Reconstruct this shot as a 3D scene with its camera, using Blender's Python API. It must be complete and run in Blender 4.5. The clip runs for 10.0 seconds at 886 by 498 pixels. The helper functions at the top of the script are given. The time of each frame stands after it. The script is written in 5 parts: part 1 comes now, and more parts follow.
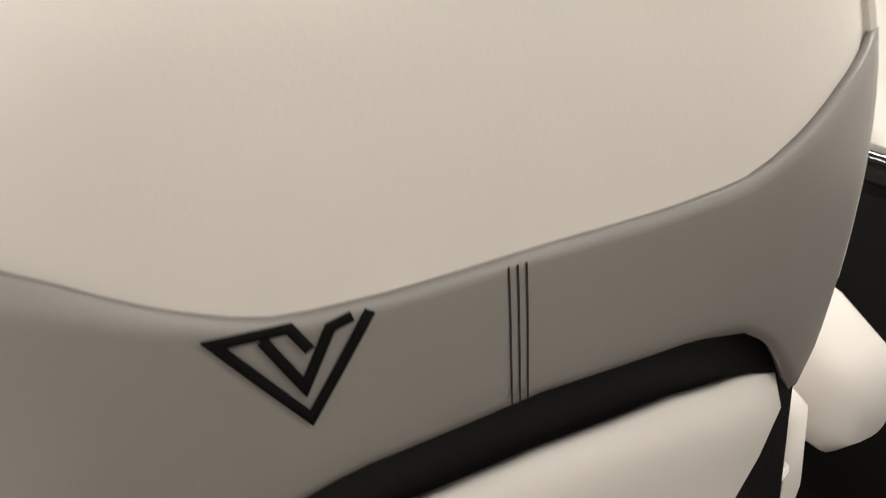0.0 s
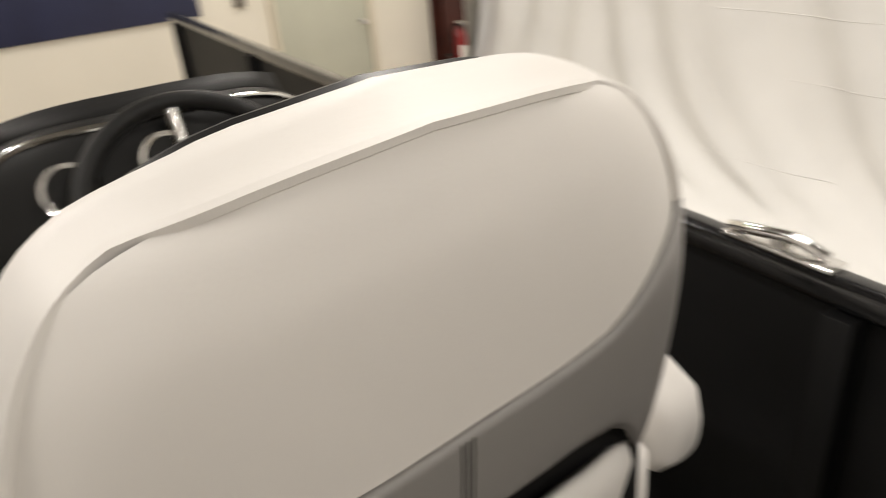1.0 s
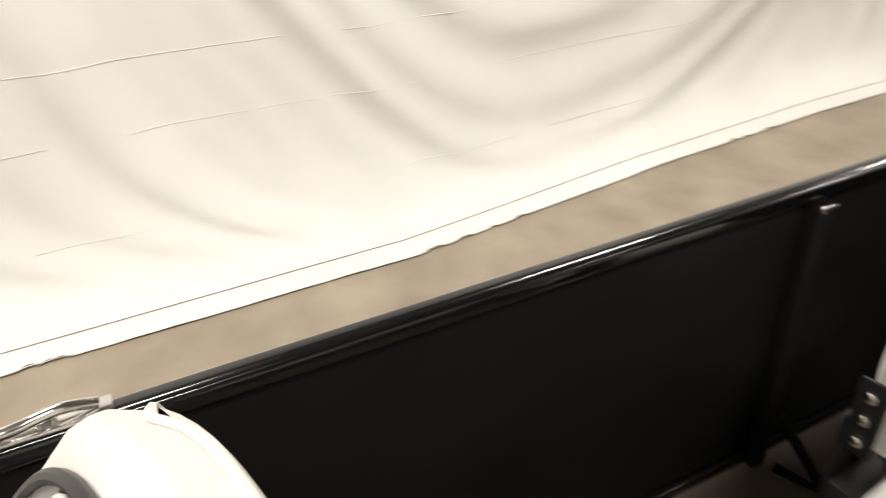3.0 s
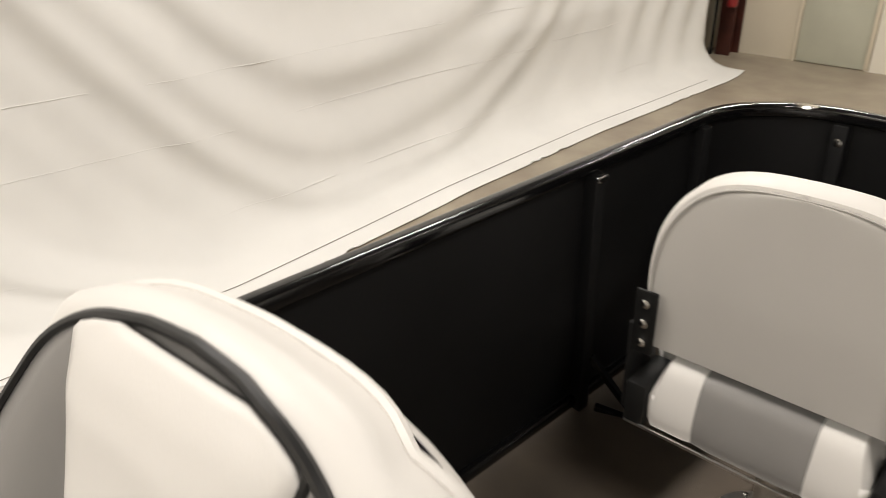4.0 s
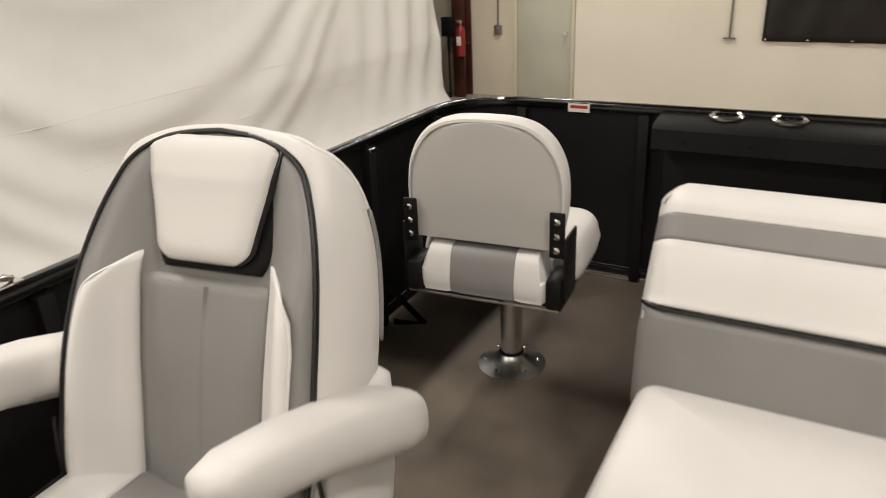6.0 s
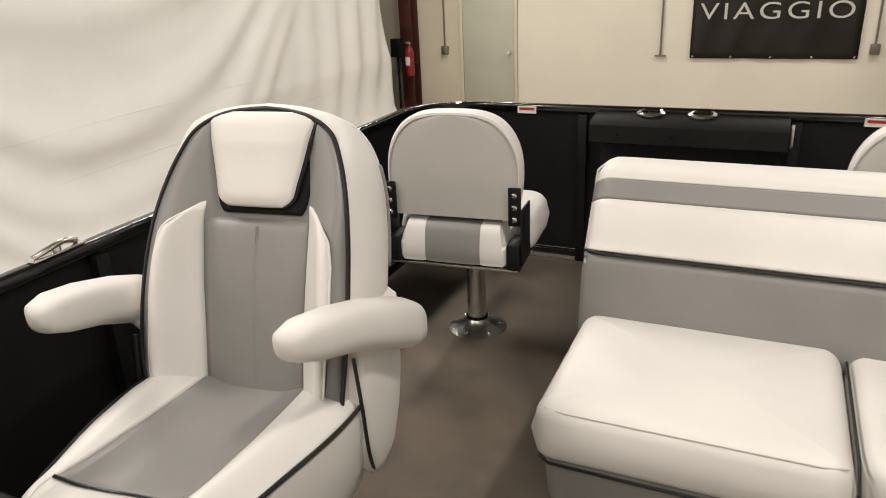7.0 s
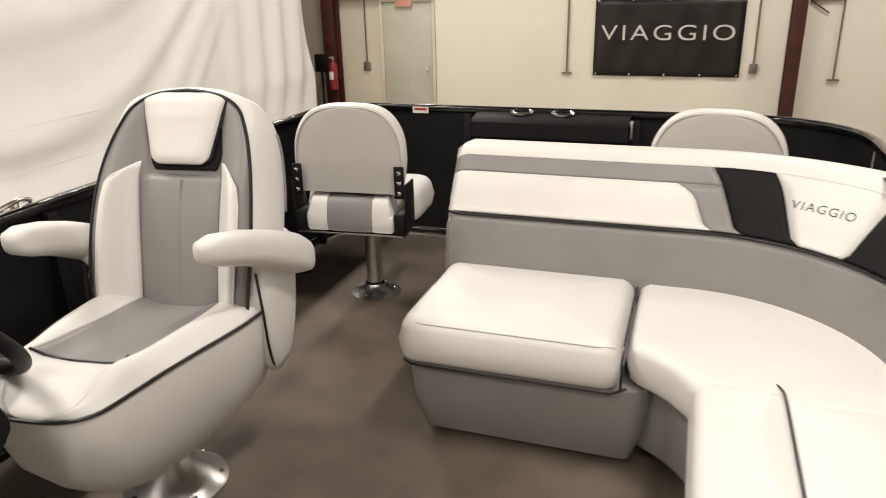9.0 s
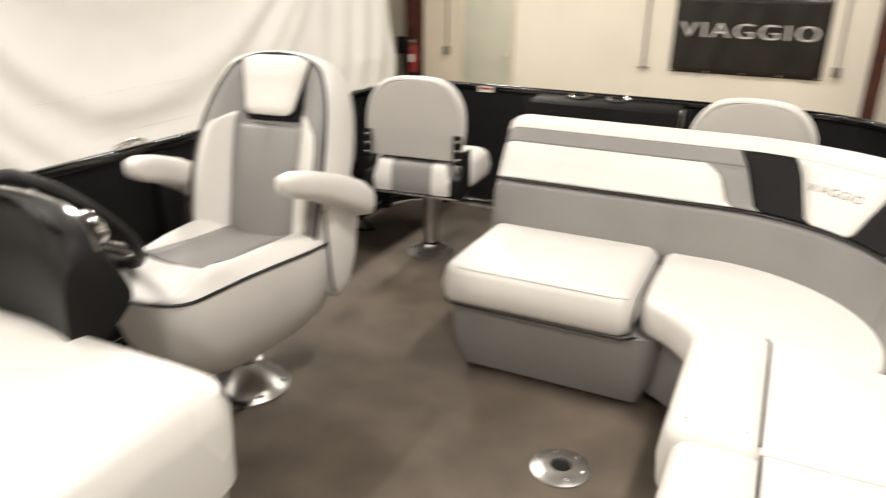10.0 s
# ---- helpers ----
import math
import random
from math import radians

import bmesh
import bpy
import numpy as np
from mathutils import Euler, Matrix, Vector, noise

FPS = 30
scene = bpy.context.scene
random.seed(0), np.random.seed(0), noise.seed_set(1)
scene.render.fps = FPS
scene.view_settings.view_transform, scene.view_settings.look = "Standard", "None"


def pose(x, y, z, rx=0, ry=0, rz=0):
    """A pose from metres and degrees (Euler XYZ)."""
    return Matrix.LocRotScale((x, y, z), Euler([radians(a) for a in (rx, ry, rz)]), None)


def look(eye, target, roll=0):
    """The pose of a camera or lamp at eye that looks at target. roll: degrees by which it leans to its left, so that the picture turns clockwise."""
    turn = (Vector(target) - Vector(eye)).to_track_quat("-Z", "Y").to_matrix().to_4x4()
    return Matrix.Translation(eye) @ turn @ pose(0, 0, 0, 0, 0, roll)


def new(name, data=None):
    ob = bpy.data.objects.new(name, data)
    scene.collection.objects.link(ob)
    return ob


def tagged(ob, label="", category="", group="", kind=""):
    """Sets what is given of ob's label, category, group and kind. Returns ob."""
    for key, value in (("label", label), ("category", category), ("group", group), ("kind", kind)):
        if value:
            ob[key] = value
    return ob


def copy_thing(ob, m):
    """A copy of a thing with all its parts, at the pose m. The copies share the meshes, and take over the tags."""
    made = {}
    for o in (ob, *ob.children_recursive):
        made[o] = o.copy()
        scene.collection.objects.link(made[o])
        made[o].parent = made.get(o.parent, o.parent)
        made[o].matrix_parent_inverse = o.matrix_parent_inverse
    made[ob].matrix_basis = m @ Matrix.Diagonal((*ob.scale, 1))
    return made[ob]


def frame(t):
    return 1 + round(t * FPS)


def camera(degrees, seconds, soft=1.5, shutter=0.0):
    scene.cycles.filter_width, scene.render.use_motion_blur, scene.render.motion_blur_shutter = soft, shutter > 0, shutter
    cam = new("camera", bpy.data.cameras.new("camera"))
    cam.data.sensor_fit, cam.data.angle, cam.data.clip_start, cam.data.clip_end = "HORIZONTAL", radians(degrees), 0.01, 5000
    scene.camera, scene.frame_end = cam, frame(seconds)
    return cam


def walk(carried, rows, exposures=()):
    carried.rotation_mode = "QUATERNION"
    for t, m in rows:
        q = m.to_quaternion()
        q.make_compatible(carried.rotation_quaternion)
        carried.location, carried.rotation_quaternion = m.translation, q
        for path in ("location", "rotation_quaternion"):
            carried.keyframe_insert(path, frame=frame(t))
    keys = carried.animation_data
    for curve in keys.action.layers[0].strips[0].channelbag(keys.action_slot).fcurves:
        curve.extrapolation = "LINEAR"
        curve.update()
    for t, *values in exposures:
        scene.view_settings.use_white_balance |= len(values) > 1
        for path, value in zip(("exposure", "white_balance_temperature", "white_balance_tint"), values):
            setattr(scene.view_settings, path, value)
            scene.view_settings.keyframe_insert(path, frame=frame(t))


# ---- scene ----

cam = camera(63.3, 10.0, soft=0.7, shutter=0.6)
PATH = [
    (0, (0.726, 1.664, 1.053), (1.135, 3.434, 0.216), -6.9),
    (0.5, (0.700, 1.658, 1.110), (1.243, 3.394, 0.278), -7.2),
    (1, (0.663, 1.656, 1.193), (1.538, 3.209, 0.285), -5.4),
    (1.5, (0.694, 1.731, 1.210), (2.076, 2.748, 0.222), -7.2),
    (2, (0.672, 1.735, 1.284), (2.315, 2.142, 0.272), -4.5),
    (2.6, (0.644, 1.860, 1.336), (2.279, 1.550, 0.304), -4.8),
    (3, (0.622, 1.972, 1.364), (2.144, 1.238, 0.348), -2.3),
    (3.2, (0.605, 2.016, 1.370), (2.066, 1.140, 0.362), -1.7),
    (4.3, (0.379, 2.205, 1.348), (1.659, 0.960, 0.447), -1.6),
    (4.5, (0.349, 2.276, 1.366), (1.580, 0.981, 0.466), -1.1),
    (5, (0.281, 2.481, 1.370), (1.364, 1.041, 0.502), 0.4),
    (5.5, (0.123, 2.654, 1.383), (1.098, 1.118, 0.552), -1.0),
    (6, (-0.032, 2.810, 1.360), (0.875, 1.210, 0.574), -2.7),
    (6.2, (-0.055, 2.918, 1.387), (0.802, 1.294, 0.594), -2.3),
    (7.3, (-0.170, 3.291, 1.360), (0.596, 1.593, 0.631), -2.2),
    (7.5, (-0.181, 3.327, 1.389), (0.549, 1.623, 0.639), -0.7),
    (8, (-0.295, 3.416, 1.369), (0.406, 1.689, 0.643), -1.6),
    (8.5, (-0.404, 3.547, 1.368), (0.260, 1.798, 0.661), -1.6),
    (9, (-0.506, 3.679, 1.364), (0.116, 1.910, 0.669), -1.4),
    (9.5, (-0.606, 3.827, 1.356), (-0.023, 2.044, 0.663), -0.9),
    (9.8, (-0.650, 3.914, 1.358), (-0.007, 2.158, 0.648), 0.3),
    (10, (-0.704, 3.961, 1.360), (0.090, 2.273, 0.638), 0.9),
]
walk(cam, [(t, look(eye, target, roll)) for t, eye, target, roll in PATH],
     exposures=[(0.0, -0.50), (0.5, -0.85), (1.0, -0.86), (1.5, -0.71), (2.0, -0.61), (3.2, -0.57), (4.5, -0.95), (6.0, -0.96), (7.5, -0.80), (9.0, -0.70), (9.5, -0.56), (10.0, -0.46)])

# ---------- light ----------
world = bpy.data.worlds.new("world")
scene.world = world
world.use_nodes = True
world.node_tree.nodes["Background"].inputs[0].default_value = (0.9, 0.95, 1.0, 1)
world.node_tree.nodes["Background"].inputs[1].default_value = 0.005
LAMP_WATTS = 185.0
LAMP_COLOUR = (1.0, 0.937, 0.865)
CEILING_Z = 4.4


# ---------- materials ----------
def material(name, colour, rough=0.5, metal=0.0, grain=0.0, grain_scale=300.0, mottle=0.06, mottle_scale=3.0, coat=0.0,
             colour2=None, spec=0.5, rough_var=0.08):
    m = bpy.data.materials.new(name)
    m.use_nodes = True
    nt = m.node_tree
    b = nt.nodes["Principled BSDF"]
    b.inputs["Metallic"].default_value = metal
    b.inputs["Coat Weight"].default_value = coat
    b.inputs["Specular IOR Level"].default_value = spec
    tc = nt.nodes.new("ShaderNodeTexCoord")
    big = nt.nodes.new("ShaderNodeTexNoise")
    big.inputs["Scale"].default_value = mottle_scale
    big.inputs["Detail"].default_value = 6.0
    nt.links.new(tc.outputs["Object"], big.inputs["Vector"])
    ramp = nt.nodes.new("ShaderNodeMix")
    ramp.data_type = "RGBA"
    c2 = colour2 or tuple(c * (1 - 2 * mottle) for c in colour)
    c1 = colour if colour2 else tuple(min(1, c * (1 + mottle)) for c in colour)
    ramp.inputs["A"].default_value = (*c2, 1)
    ramp.inputs["B"].default_value = (*c1, 1)
    sharpen = nt.nodes.new("ShaderNodeMapRange")
    sharpen.inputs["From Min"].default_value = 0.3
    sharpen.inputs["From Max"].default_value = 0.7
    nt.links.new(big.outputs["Fac"], sharpen.inputs["Value"])
    nt.links.new(sharpen.outputs["Result"], ramp.inputs["Factor"])
    nt.links.new(ramp.outputs["Result"], b.inputs["Base Color"])
    rr = nt.nodes.new("ShaderNodeMapRange")
    rr.inputs["To Min"].default_value = max(0.02, rough - rough_var)
    rr.inputs["To Max"].default_value = min(1.0, rough + rough_var)
    nt.links.new(big.outputs["Fac"], rr.inputs["Value"])
    nt.links.new(rr.outputs["Result"], b.inputs["Roughness"])
    if grain > 0:
        fine = nt.nodes.new("ShaderNodeTexNoise")
        fine.inputs["Scale"].default_value = grain_scale
        fine.inputs["Detail"].default_value = 3.0
        nt.links.new(tc.outputs["Object"], fine.inputs["Vector"])
        bump = nt.nodes.new("ShaderNodeBump")
        bump.inputs["Strength"].default_value = grain
        bump.inputs["Distance"].default_value = 0.002
        nt.links.new(fine.outputs["Fac"], bump.inputs["Height"])
        nt.links.new(bump.outputs["Normal"], b.inputs["Normal"])
    return m


VINYL_WHITE = material("vinyl_white", (0.74, 0.715, 0.68), 0.46, grain=0.07, grain_scale=420, mottle=0.025, mottle_scale=4)
VINYL_GREY = material("vinyl_grey", (0.25, 0.24, 0.23), 0.45, grain=0.08, grain_scale=420, mottle=0.04, mottle_scale=5)
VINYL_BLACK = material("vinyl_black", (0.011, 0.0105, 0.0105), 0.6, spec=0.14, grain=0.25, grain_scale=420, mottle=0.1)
VINYL_PALE = material("vinyl_pale_grey", (0.47, 0.45, 0.42), 0.5, grain=0.08, grain_scale=420, mottle=0.03)
PIPING = material("piping_black", (0.012, 0.012, 0.012), 0.35, mottle=0.1)
THREAD = material("thread_dark", (0.03, 0.028, 0.026), 0.8)
PLASTIC = material("plastic_black", (0.010, 0.0098, 0.0095), 0.45, spec=0.22, grain=0.2, grain_scale=600, mottle=0.15)
PANEL_BLACK = material("panel_black", (0.005, 0.005, 0.0055), 0.55, spec=0.3, grain=0.12, grain_scale=40, mottle=0.25, mottle_scale=2.5)
RAIL_BLACK = material("rail_black", (0.005, 0.005, 0.0055), 0.16, mottle=0.2, mottle_scale=8, coat=0.3)
CHROME = material("polished_aluminium", (0.78, 0.77, 0.75), 0.16, metal=1.0, mottle=0.06, mottle_scale=20, rough_var=0.1)
ALU = material("brushed_aluminium", (0.70, 0.68, 0.65), 0.32, metal=1.0, mottle=0.06, mottle_scale=30, grain=0.1, grain_scale=200)
GELCOAT = material("gelcoat_white", (0.80, 0.78, 0.74), 0.25, mottle=0.02, coat=0.4)
CARPET = material("deck_carpet", (0.165, 0.131, 0.098), 0.6, grain=0.9, grain_scale=900, mottle=0.2, mottle_scale=5,
                  colour2=(0.098, 0.078, 0.059))
CONCRETE = material("concrete_floor", (0.37, 0.322, 0.245), 0.45, grain=0.08, grain_scale=60, colour2=(0.25, 0.205, 0.155), mottle_scale=2.2)
CLOTH = material("white_muslin", (0.785, 0.775, 0.75), 0.9, grain=0.3, grain_scale=700, mottle=0.025, mottle_scale=1.5, spec=0.15)
WALL_PAINT = material("cream_paint", (0.84, 0.79, 0.68), 0.6, grain=0.1, grain_scale=120, mottle=0.03, mottle_scale=0.8)
WALL_DARKER = material("cream_darker", (0.70, 0.63, 0.50), 0.6, grain=0.1, grain_scale=120, mottle=0.04, mottle_scale=1)
DOOR_PAINT = material("door_paint", (0.54, 0.54, 0.44), 0.45, mottle=0.04, mottle_scale=2)
RED_STEEL = material("oxide_red_steel", (0.075, 0.020, 0.013), 0.5, mottle=0.2, mottle_scale=4)
RED_PAINT = material("extinguisher_red", (0.24, 0.018, 0.018), 0.3, mottle=0.05)
CONDUIT = material("grey_conduit", (0.25, 0.23, 0.2), 0.4, metal=0.6, mottle=0.1)
BANNER_BLACK = material("banner_black", (0.012, 0.009, 0.007), 0.35, grain=0.15, grain_scale=200, mottle=0.15)
BANNER_NAVY = material("banner_navy", (0.025, 0.03, 0.075), 0.5, mottle=0.1)
LETTER_SILVER = material("letter_silver", (0.62, 0.60, 0.56), 0.5, mottle=0.03)
LABEL_WHITE = material("label_white", (0.75, 0.72, 0.66), 0.5)
LABEL_RED = material("label_red", (0.40, 0.03, 0.02), 0.5)
SIGN_PINK = material("exit_sign_pink", (0.72, 0.40, 0.30), 0.5)
SIGN_FACE = material("exit_sign_face", (0.74, 0.34, 0.26), 0.5)
# Dark only so that the unseen ceiling bounces little light.
CEILING_DARK = material("ceiling_dark", (0.16, 0.15, 0.135), 0.8, mottle=0.05, mottle_scale=0.7)


# ---------- mesh helpers ----------
def smooth(ob, angle=40):
    for p in ob.data.polygons:
        p.use_smooth = True
    ob.data.set_sharp_from_angle(angle=radians(angle))
    return ob


def part(name, bm, mat, parent=None, label="", angle=40):
    me = bpy.data.meshes.new(name)
    bmesh.ops.recalc_face_normals(bm, faces=bm.faces)
    bm.to_mesh(me)
    bm.free()
    me.materials.append(mat)
    ob = new(name, me)
    smooth(ob, angle)
    if parent is not None:
        ob.parent = parent
    if label:
        ob["label"] = label
    return ob


def thing(name, label, category, m=None, group="", kind=""):
    e = new(name)
    e.empty_display_size = 0.1
    if m is not None:
        e.matrix_basis = m
    return tagged(e, label, category, group, kind)


def box(lo, hi, bevel=0.004, seg=2, bm=None):
    own = bmesh.new()
    bmesh.ops.create_cube(own, size=1.0)
    for v in own.verts:
        v.co = Vector([lo[i] + (v.co[i] + 0.5) * (hi[i] - lo[i]) for i in range(3)])
    if bevel > 0:
        bmesh.ops.bevel(own, geom=own.edges[:], offset=bevel, segments=seg, affect="EDGES", profile=0.5)
    return merge(bm, own)


def merge(bm, own):
    if bm is None:
        return own
    tmp = bpy.data.meshes.new("tmp")
    own.to_mesh(tmp)
    own.free()
    bm.from_mesh(tmp)
    bpy.data.meshes.remove(tmp)
    return bm


def lathe(profile, seg=32, m=None, bm=None):
    """profile: (radius, height) pairs from bottom to top, turned round z."""
    own = bmesh.new()
    rings = []
    for r, z in profile:
        rings.append([own.verts.new((max(r, 1e-4) * math.cos(2 * math.pi * i / seg), max(r, 1e-4) * math.sin(2 * math.pi * i / seg), z))
                      for i in range(seg)])
    for a, b in zip(rings, rings[1:]):
        for i in range(seg):
            own.faces.new((a[i], a[(i + 1) % seg], b[(i + 1) % seg], b[i]))
    own.faces.new(rings[0][::-1])
    own.faces.new(rings[-1])
    if m is not None:
        own.transform(m)
    return merge(bm, own)


def tube(points, r, seg=10, closed=False, bm=None, square=False):
    """A tube of radius r along points."""
    own = bmesh.new()
    pts = [Vector(p) for p in points]
    n = len(pts)
    rings = []
    side = None
    for i, p in enumerate(pts):
        a = pts[(i - 1) % n] if (closed or i) else pts[0]
        b = pts[(i + 1) % n] if (closed or i < n - 1) else pts[-1]
        d = (b - a).normalized()
        if side is None:
            side = d.cross(Vector((0, 0, 1)))
            if side.length < 1e-3:
                side = d.cross(Vector((0, 1, 0)))
        side = (side - d * side.dot(d)).normalized()
        up = side.cross(d)
        if square:
            k = [(1, 1), (-1, 1), (-1, -1), (1, -1)]
            rings.append([own.verts.new(p + side * (r * x) + up * (r * y)) for x, y in k])
        else:
            rings.append([own.verts.new(p + side * (r * math.cos(2 * math.pi * j / seg)) + up * (r * math.sin(2 * math.pi * j / seg)))
                          for j in range(seg)])
    k = len(rings[0])
    for i in range(n if closed else n - 1):
        a, b = rings[i], rings[(i + 1) % n]
        for j in range(k):
            own.faces.new((a[j], a[(j + 1) % k], b[(j + 1) % k], b[j]))
    if not closed:
        own.faces.new(rings[0][::-1])
        own.faces.new(rings[-1])
    return merge(bm, own)


def grid(rows, closed_u=False, bm=None, caps=False):
    """A sheet through rows of points."""
    own = bmesh.new()
    vs = [[own.verts.new(p) for p in r] for r in rows]
    k = len(vs[0])
    for a, b in zip(vs, vs[1:]):
        for j in range(k if closed_u else k - 1):
            own.faces.new((a[j], a[(j + 1) % k], b[(j + 1) % k], b[j]))
    if caps:
        own.faces.new(vs[0][::-1])
        own.faces.new(vs[-1])
    bmesh.ops.remove_doubles(own, verts=own.verts, dist=1e-5)
    return merge(bm, own)


def interp(x, table):
    xs, ys = zip(*table)
    return float(np.interp(x, xs, ys))


def spline(table, n):
    """Smooth points through a table of tuples (Catmull-Rom)."""
    p = [Vector(t) for t in table]
    out = []
    for i in range(len(p) - 1):
        a, b, c, d = p[max(i - 1, 0)], p[i], p[i + 1], p[min(i + 2, len(p) - 1)]
        for k in range(n):
            t = k / n
            out.append(0.5 * (2 * b + (c - a) * t + (2 * a - 5 * b + 4 * c - d) * t * t + (3 * b - a - 3 * c + d) * t ** 3))
    out.append(p[-1])
    return out


def cushion(lo, hi, r=0.05, bulge=0.012, nu=14, nv=14, bm=None):
    """A stuffed cushion: a box with round edges whose top and sides swell a little."""
    own = bmesh.new()
    bmesh.ops.create_cube(own, size=2.0)
    bmesh.ops.subdivide_edges(own, edges=own.edges[:], cuts=11, use_grid_fill=True)
    c = [(lo[i] + hi[i]) / 2 for i in range(3)]
    h = [(hi[i] - lo[i]) / 2 for i in range(3)]
    for v in own.verts:
        p = [math.copysign(abs(v.co[i]) ** 0.75, v.co[i]) * h[i] for i in range(3)]
        q = [max(-(h[i] - r), min(h[i] - r, p[i])) for i in range(3)]
        d = Vector([p[i] - q[i] for i in range(3)])
        if d.length > 1e-6:
            far = d.normalized() * r
            p = [q[i] + far[i] for i in range(3)]
        s = [1 - (p[i] / h[i]) ** 2 for i in range(3)]
        p[2] += bulge * s[0] * s[1] * (1 if p[2] > 0 else 0)
        p[1] += 0.6 * bulge * s[0] * s[2] * (1 if p[1] > 0 else -1) * (abs(p[1]) / h[1]) ** 2
        p[0] += 0.6 * bulge * s[1] * s[2] * (1 if p[0] > 0 else -1) * (abs(p[0]) / h[0]) ** 2
        v.co = Vector([c[i] + p[i] for i in range(3)])
    return merge(bm, own)


def letters(body, size, mat, name, parent, m, depth=0.002, stretch=1.0):
    cu = bpy.data.curves.new(name, "FONT")
    cu.body, cu.size, cu.extrude, cu.align_x, cu.align_y = body, size, depth, "CENTER", "CENTER"
    cu.space_character = 1.2
    cu.offset = -0.004 * size
    tmp = bpy.data.objects.new(name, cu)
    scene.collection.objects.link(tmp)
    me = bpy.data.meshes.new_from_object(tmp.evaluated_get(bpy.context.evaluated_depsgraph_get()))
    bpy.data.objects.remove(tmp)
    me.transform(Matrix.Diagonal((stretch, 1, 1, 1)))
    me.materials.clear()
    me.materials.append(mat)
    ob = new(name, me)
    ob.parent = parent
    ob.matrix_basis = m
    return ob


def pad(outline, z0, z1, r=0.04, bulge=0.015, sag=0.0, bm=None):
    """A stuffed pad over a closed plan outline (counter-clockwise), rounded along its upper edge."""
    own = bmesh.new()
    n = len(outline)
    pts = [Vector((*p, 0)) for p in outline]
    nrm = []
    for i in range(n):
        d = (pts[(i + 1) % n] - pts[i - 1]).normalized()
        nrm.append(Vector((-d.y, d.x, 0)))
    c = sum(pts, Vector()) / n

    def ring(inset, z, pull=0.0):
        return [own.verts.new((p + q * inset).lerp(c, pull) + Vector((0, 0, z))) for p, q in zip(pts, nrm)]

    rings = [ring(0.012, z0), ring(0.003, z0 + 0.008), ring(0, z0 + 0.02), ring(-sag, (z0 + z1) / 2 - 0.01), ring(0, z1 - r)]
    for k in range(1, 7):
        a = k / 6 * math.pi / 2
        rings.append(ring(r * (1 - math.cos(a)), z1 - r + r * math.sin(a)))
    for k in (0.2, 0.4, 0.6, 0.8):
        rings.append(ring(r, z1 + bulge * (1 - (1 - k) ** 2), k))
    for a, b in zip(rings, rings[1:]):
        for i in range(n):
            own.faces.new((a[i], a[(i + 1) % n], b[(i + 1) % n], b[i]))
    top = own.verts.new((c.x, c.y, z1 + bulge))
    for i in range(n):
        own.faces.new((rings[-1][i], rings[-1][(i + 1) % n], top))
    own.faces.new(rings[0][::-1])
    return merge(bm, own)


def round_rect(x0, y0, x1, y1, r, k=5, per_side=8):
    out = []
    for cx, cy, a0 in ((x1 - r, y0 + r, -90), (x1 - r, y1 - r, 0), (x0 + r, y1 - r, 90), (x0 + r, y0 + r, 180)):
        arc = [(cx + r * math.cos(radians(a0 + 90 * i / k)), cy + r * math.sin(radians(a0 + 90 * i / k))) for i in range(k + 1)]
        if out:
            a, b = out[-1], arc[0]
            out += [(a[0] + (b[0] - a[0]) * i / per_side, a[1] + (b[1] - a[1]) * i / per_side) for i in range(1, per_side)]
        out += arc
    a, b = out[-1], out[0]
    out += [(a[0] + (b[0] - a[0]) * i / per_side, a[1] + (b[1] - a[1]) * i / per_side) for i in range(1, per_side)]
    return out


def slab(name, lo, hi, mat, label, category, bevel=0.0):
    return tagged(part(name, box(lo, hi, bevel), mat), label, category, kind="structure")


# ---------- the hall ----------
GROUND = -0.9
WALL_Y, BOW_WALL_Y = -7.5, 8.2
slab("ground", (-13, -8.2, GROUND - 0.1), (8, 9, GROUND), CONCRETE, "worn brown concrete floor of the showroom", "floor")
slab("wall_south", (-13, WALL_Y - 0.15, GROUND), (3.46, WALL_Y, CEILING_Z), WALL_PAINT, "cream painted showroom wall behind the boat", "wall")
slab("wall_south_2", (3.46, WALL_Y - 0.19, GROUND), (8, WALL_Y - 0.04, CEILING_Z), WALL_DARKER, "darker cream wall beside the steel column", "wall")
slab("wall_north", (-13, BOW_WALL_Y, GROUND), (8, BOW_WALL_Y + 0.15, CEILING_Z), WALL_PAINT, "cream painted showroom wall before the bow", "wall")
# Unseen wall, kept far away so that little light comes back from it.
slab("wall_west", (-13, WALL_Y, GROUND), (-12.85, BOW_WALL_Y, CEILING_Z), WALL_PAINT, "unseen cream side wall, set far off to cut bounced light", "wall")
slab("wall_east", (7.85, WALL_Y, GROUND), (8, BOW_WALL_Y, CEILING_Z), WALL_PAINT, "plain cream side wall behind the curtain", "wall")
slab("ceiling", (-13, -8.2, CEILING_Z), (8, 9, CEILING_Z + 0.1), CEILING_DARK, "unseen showroom ceiling, dark to cut bounced light", "ceiling")

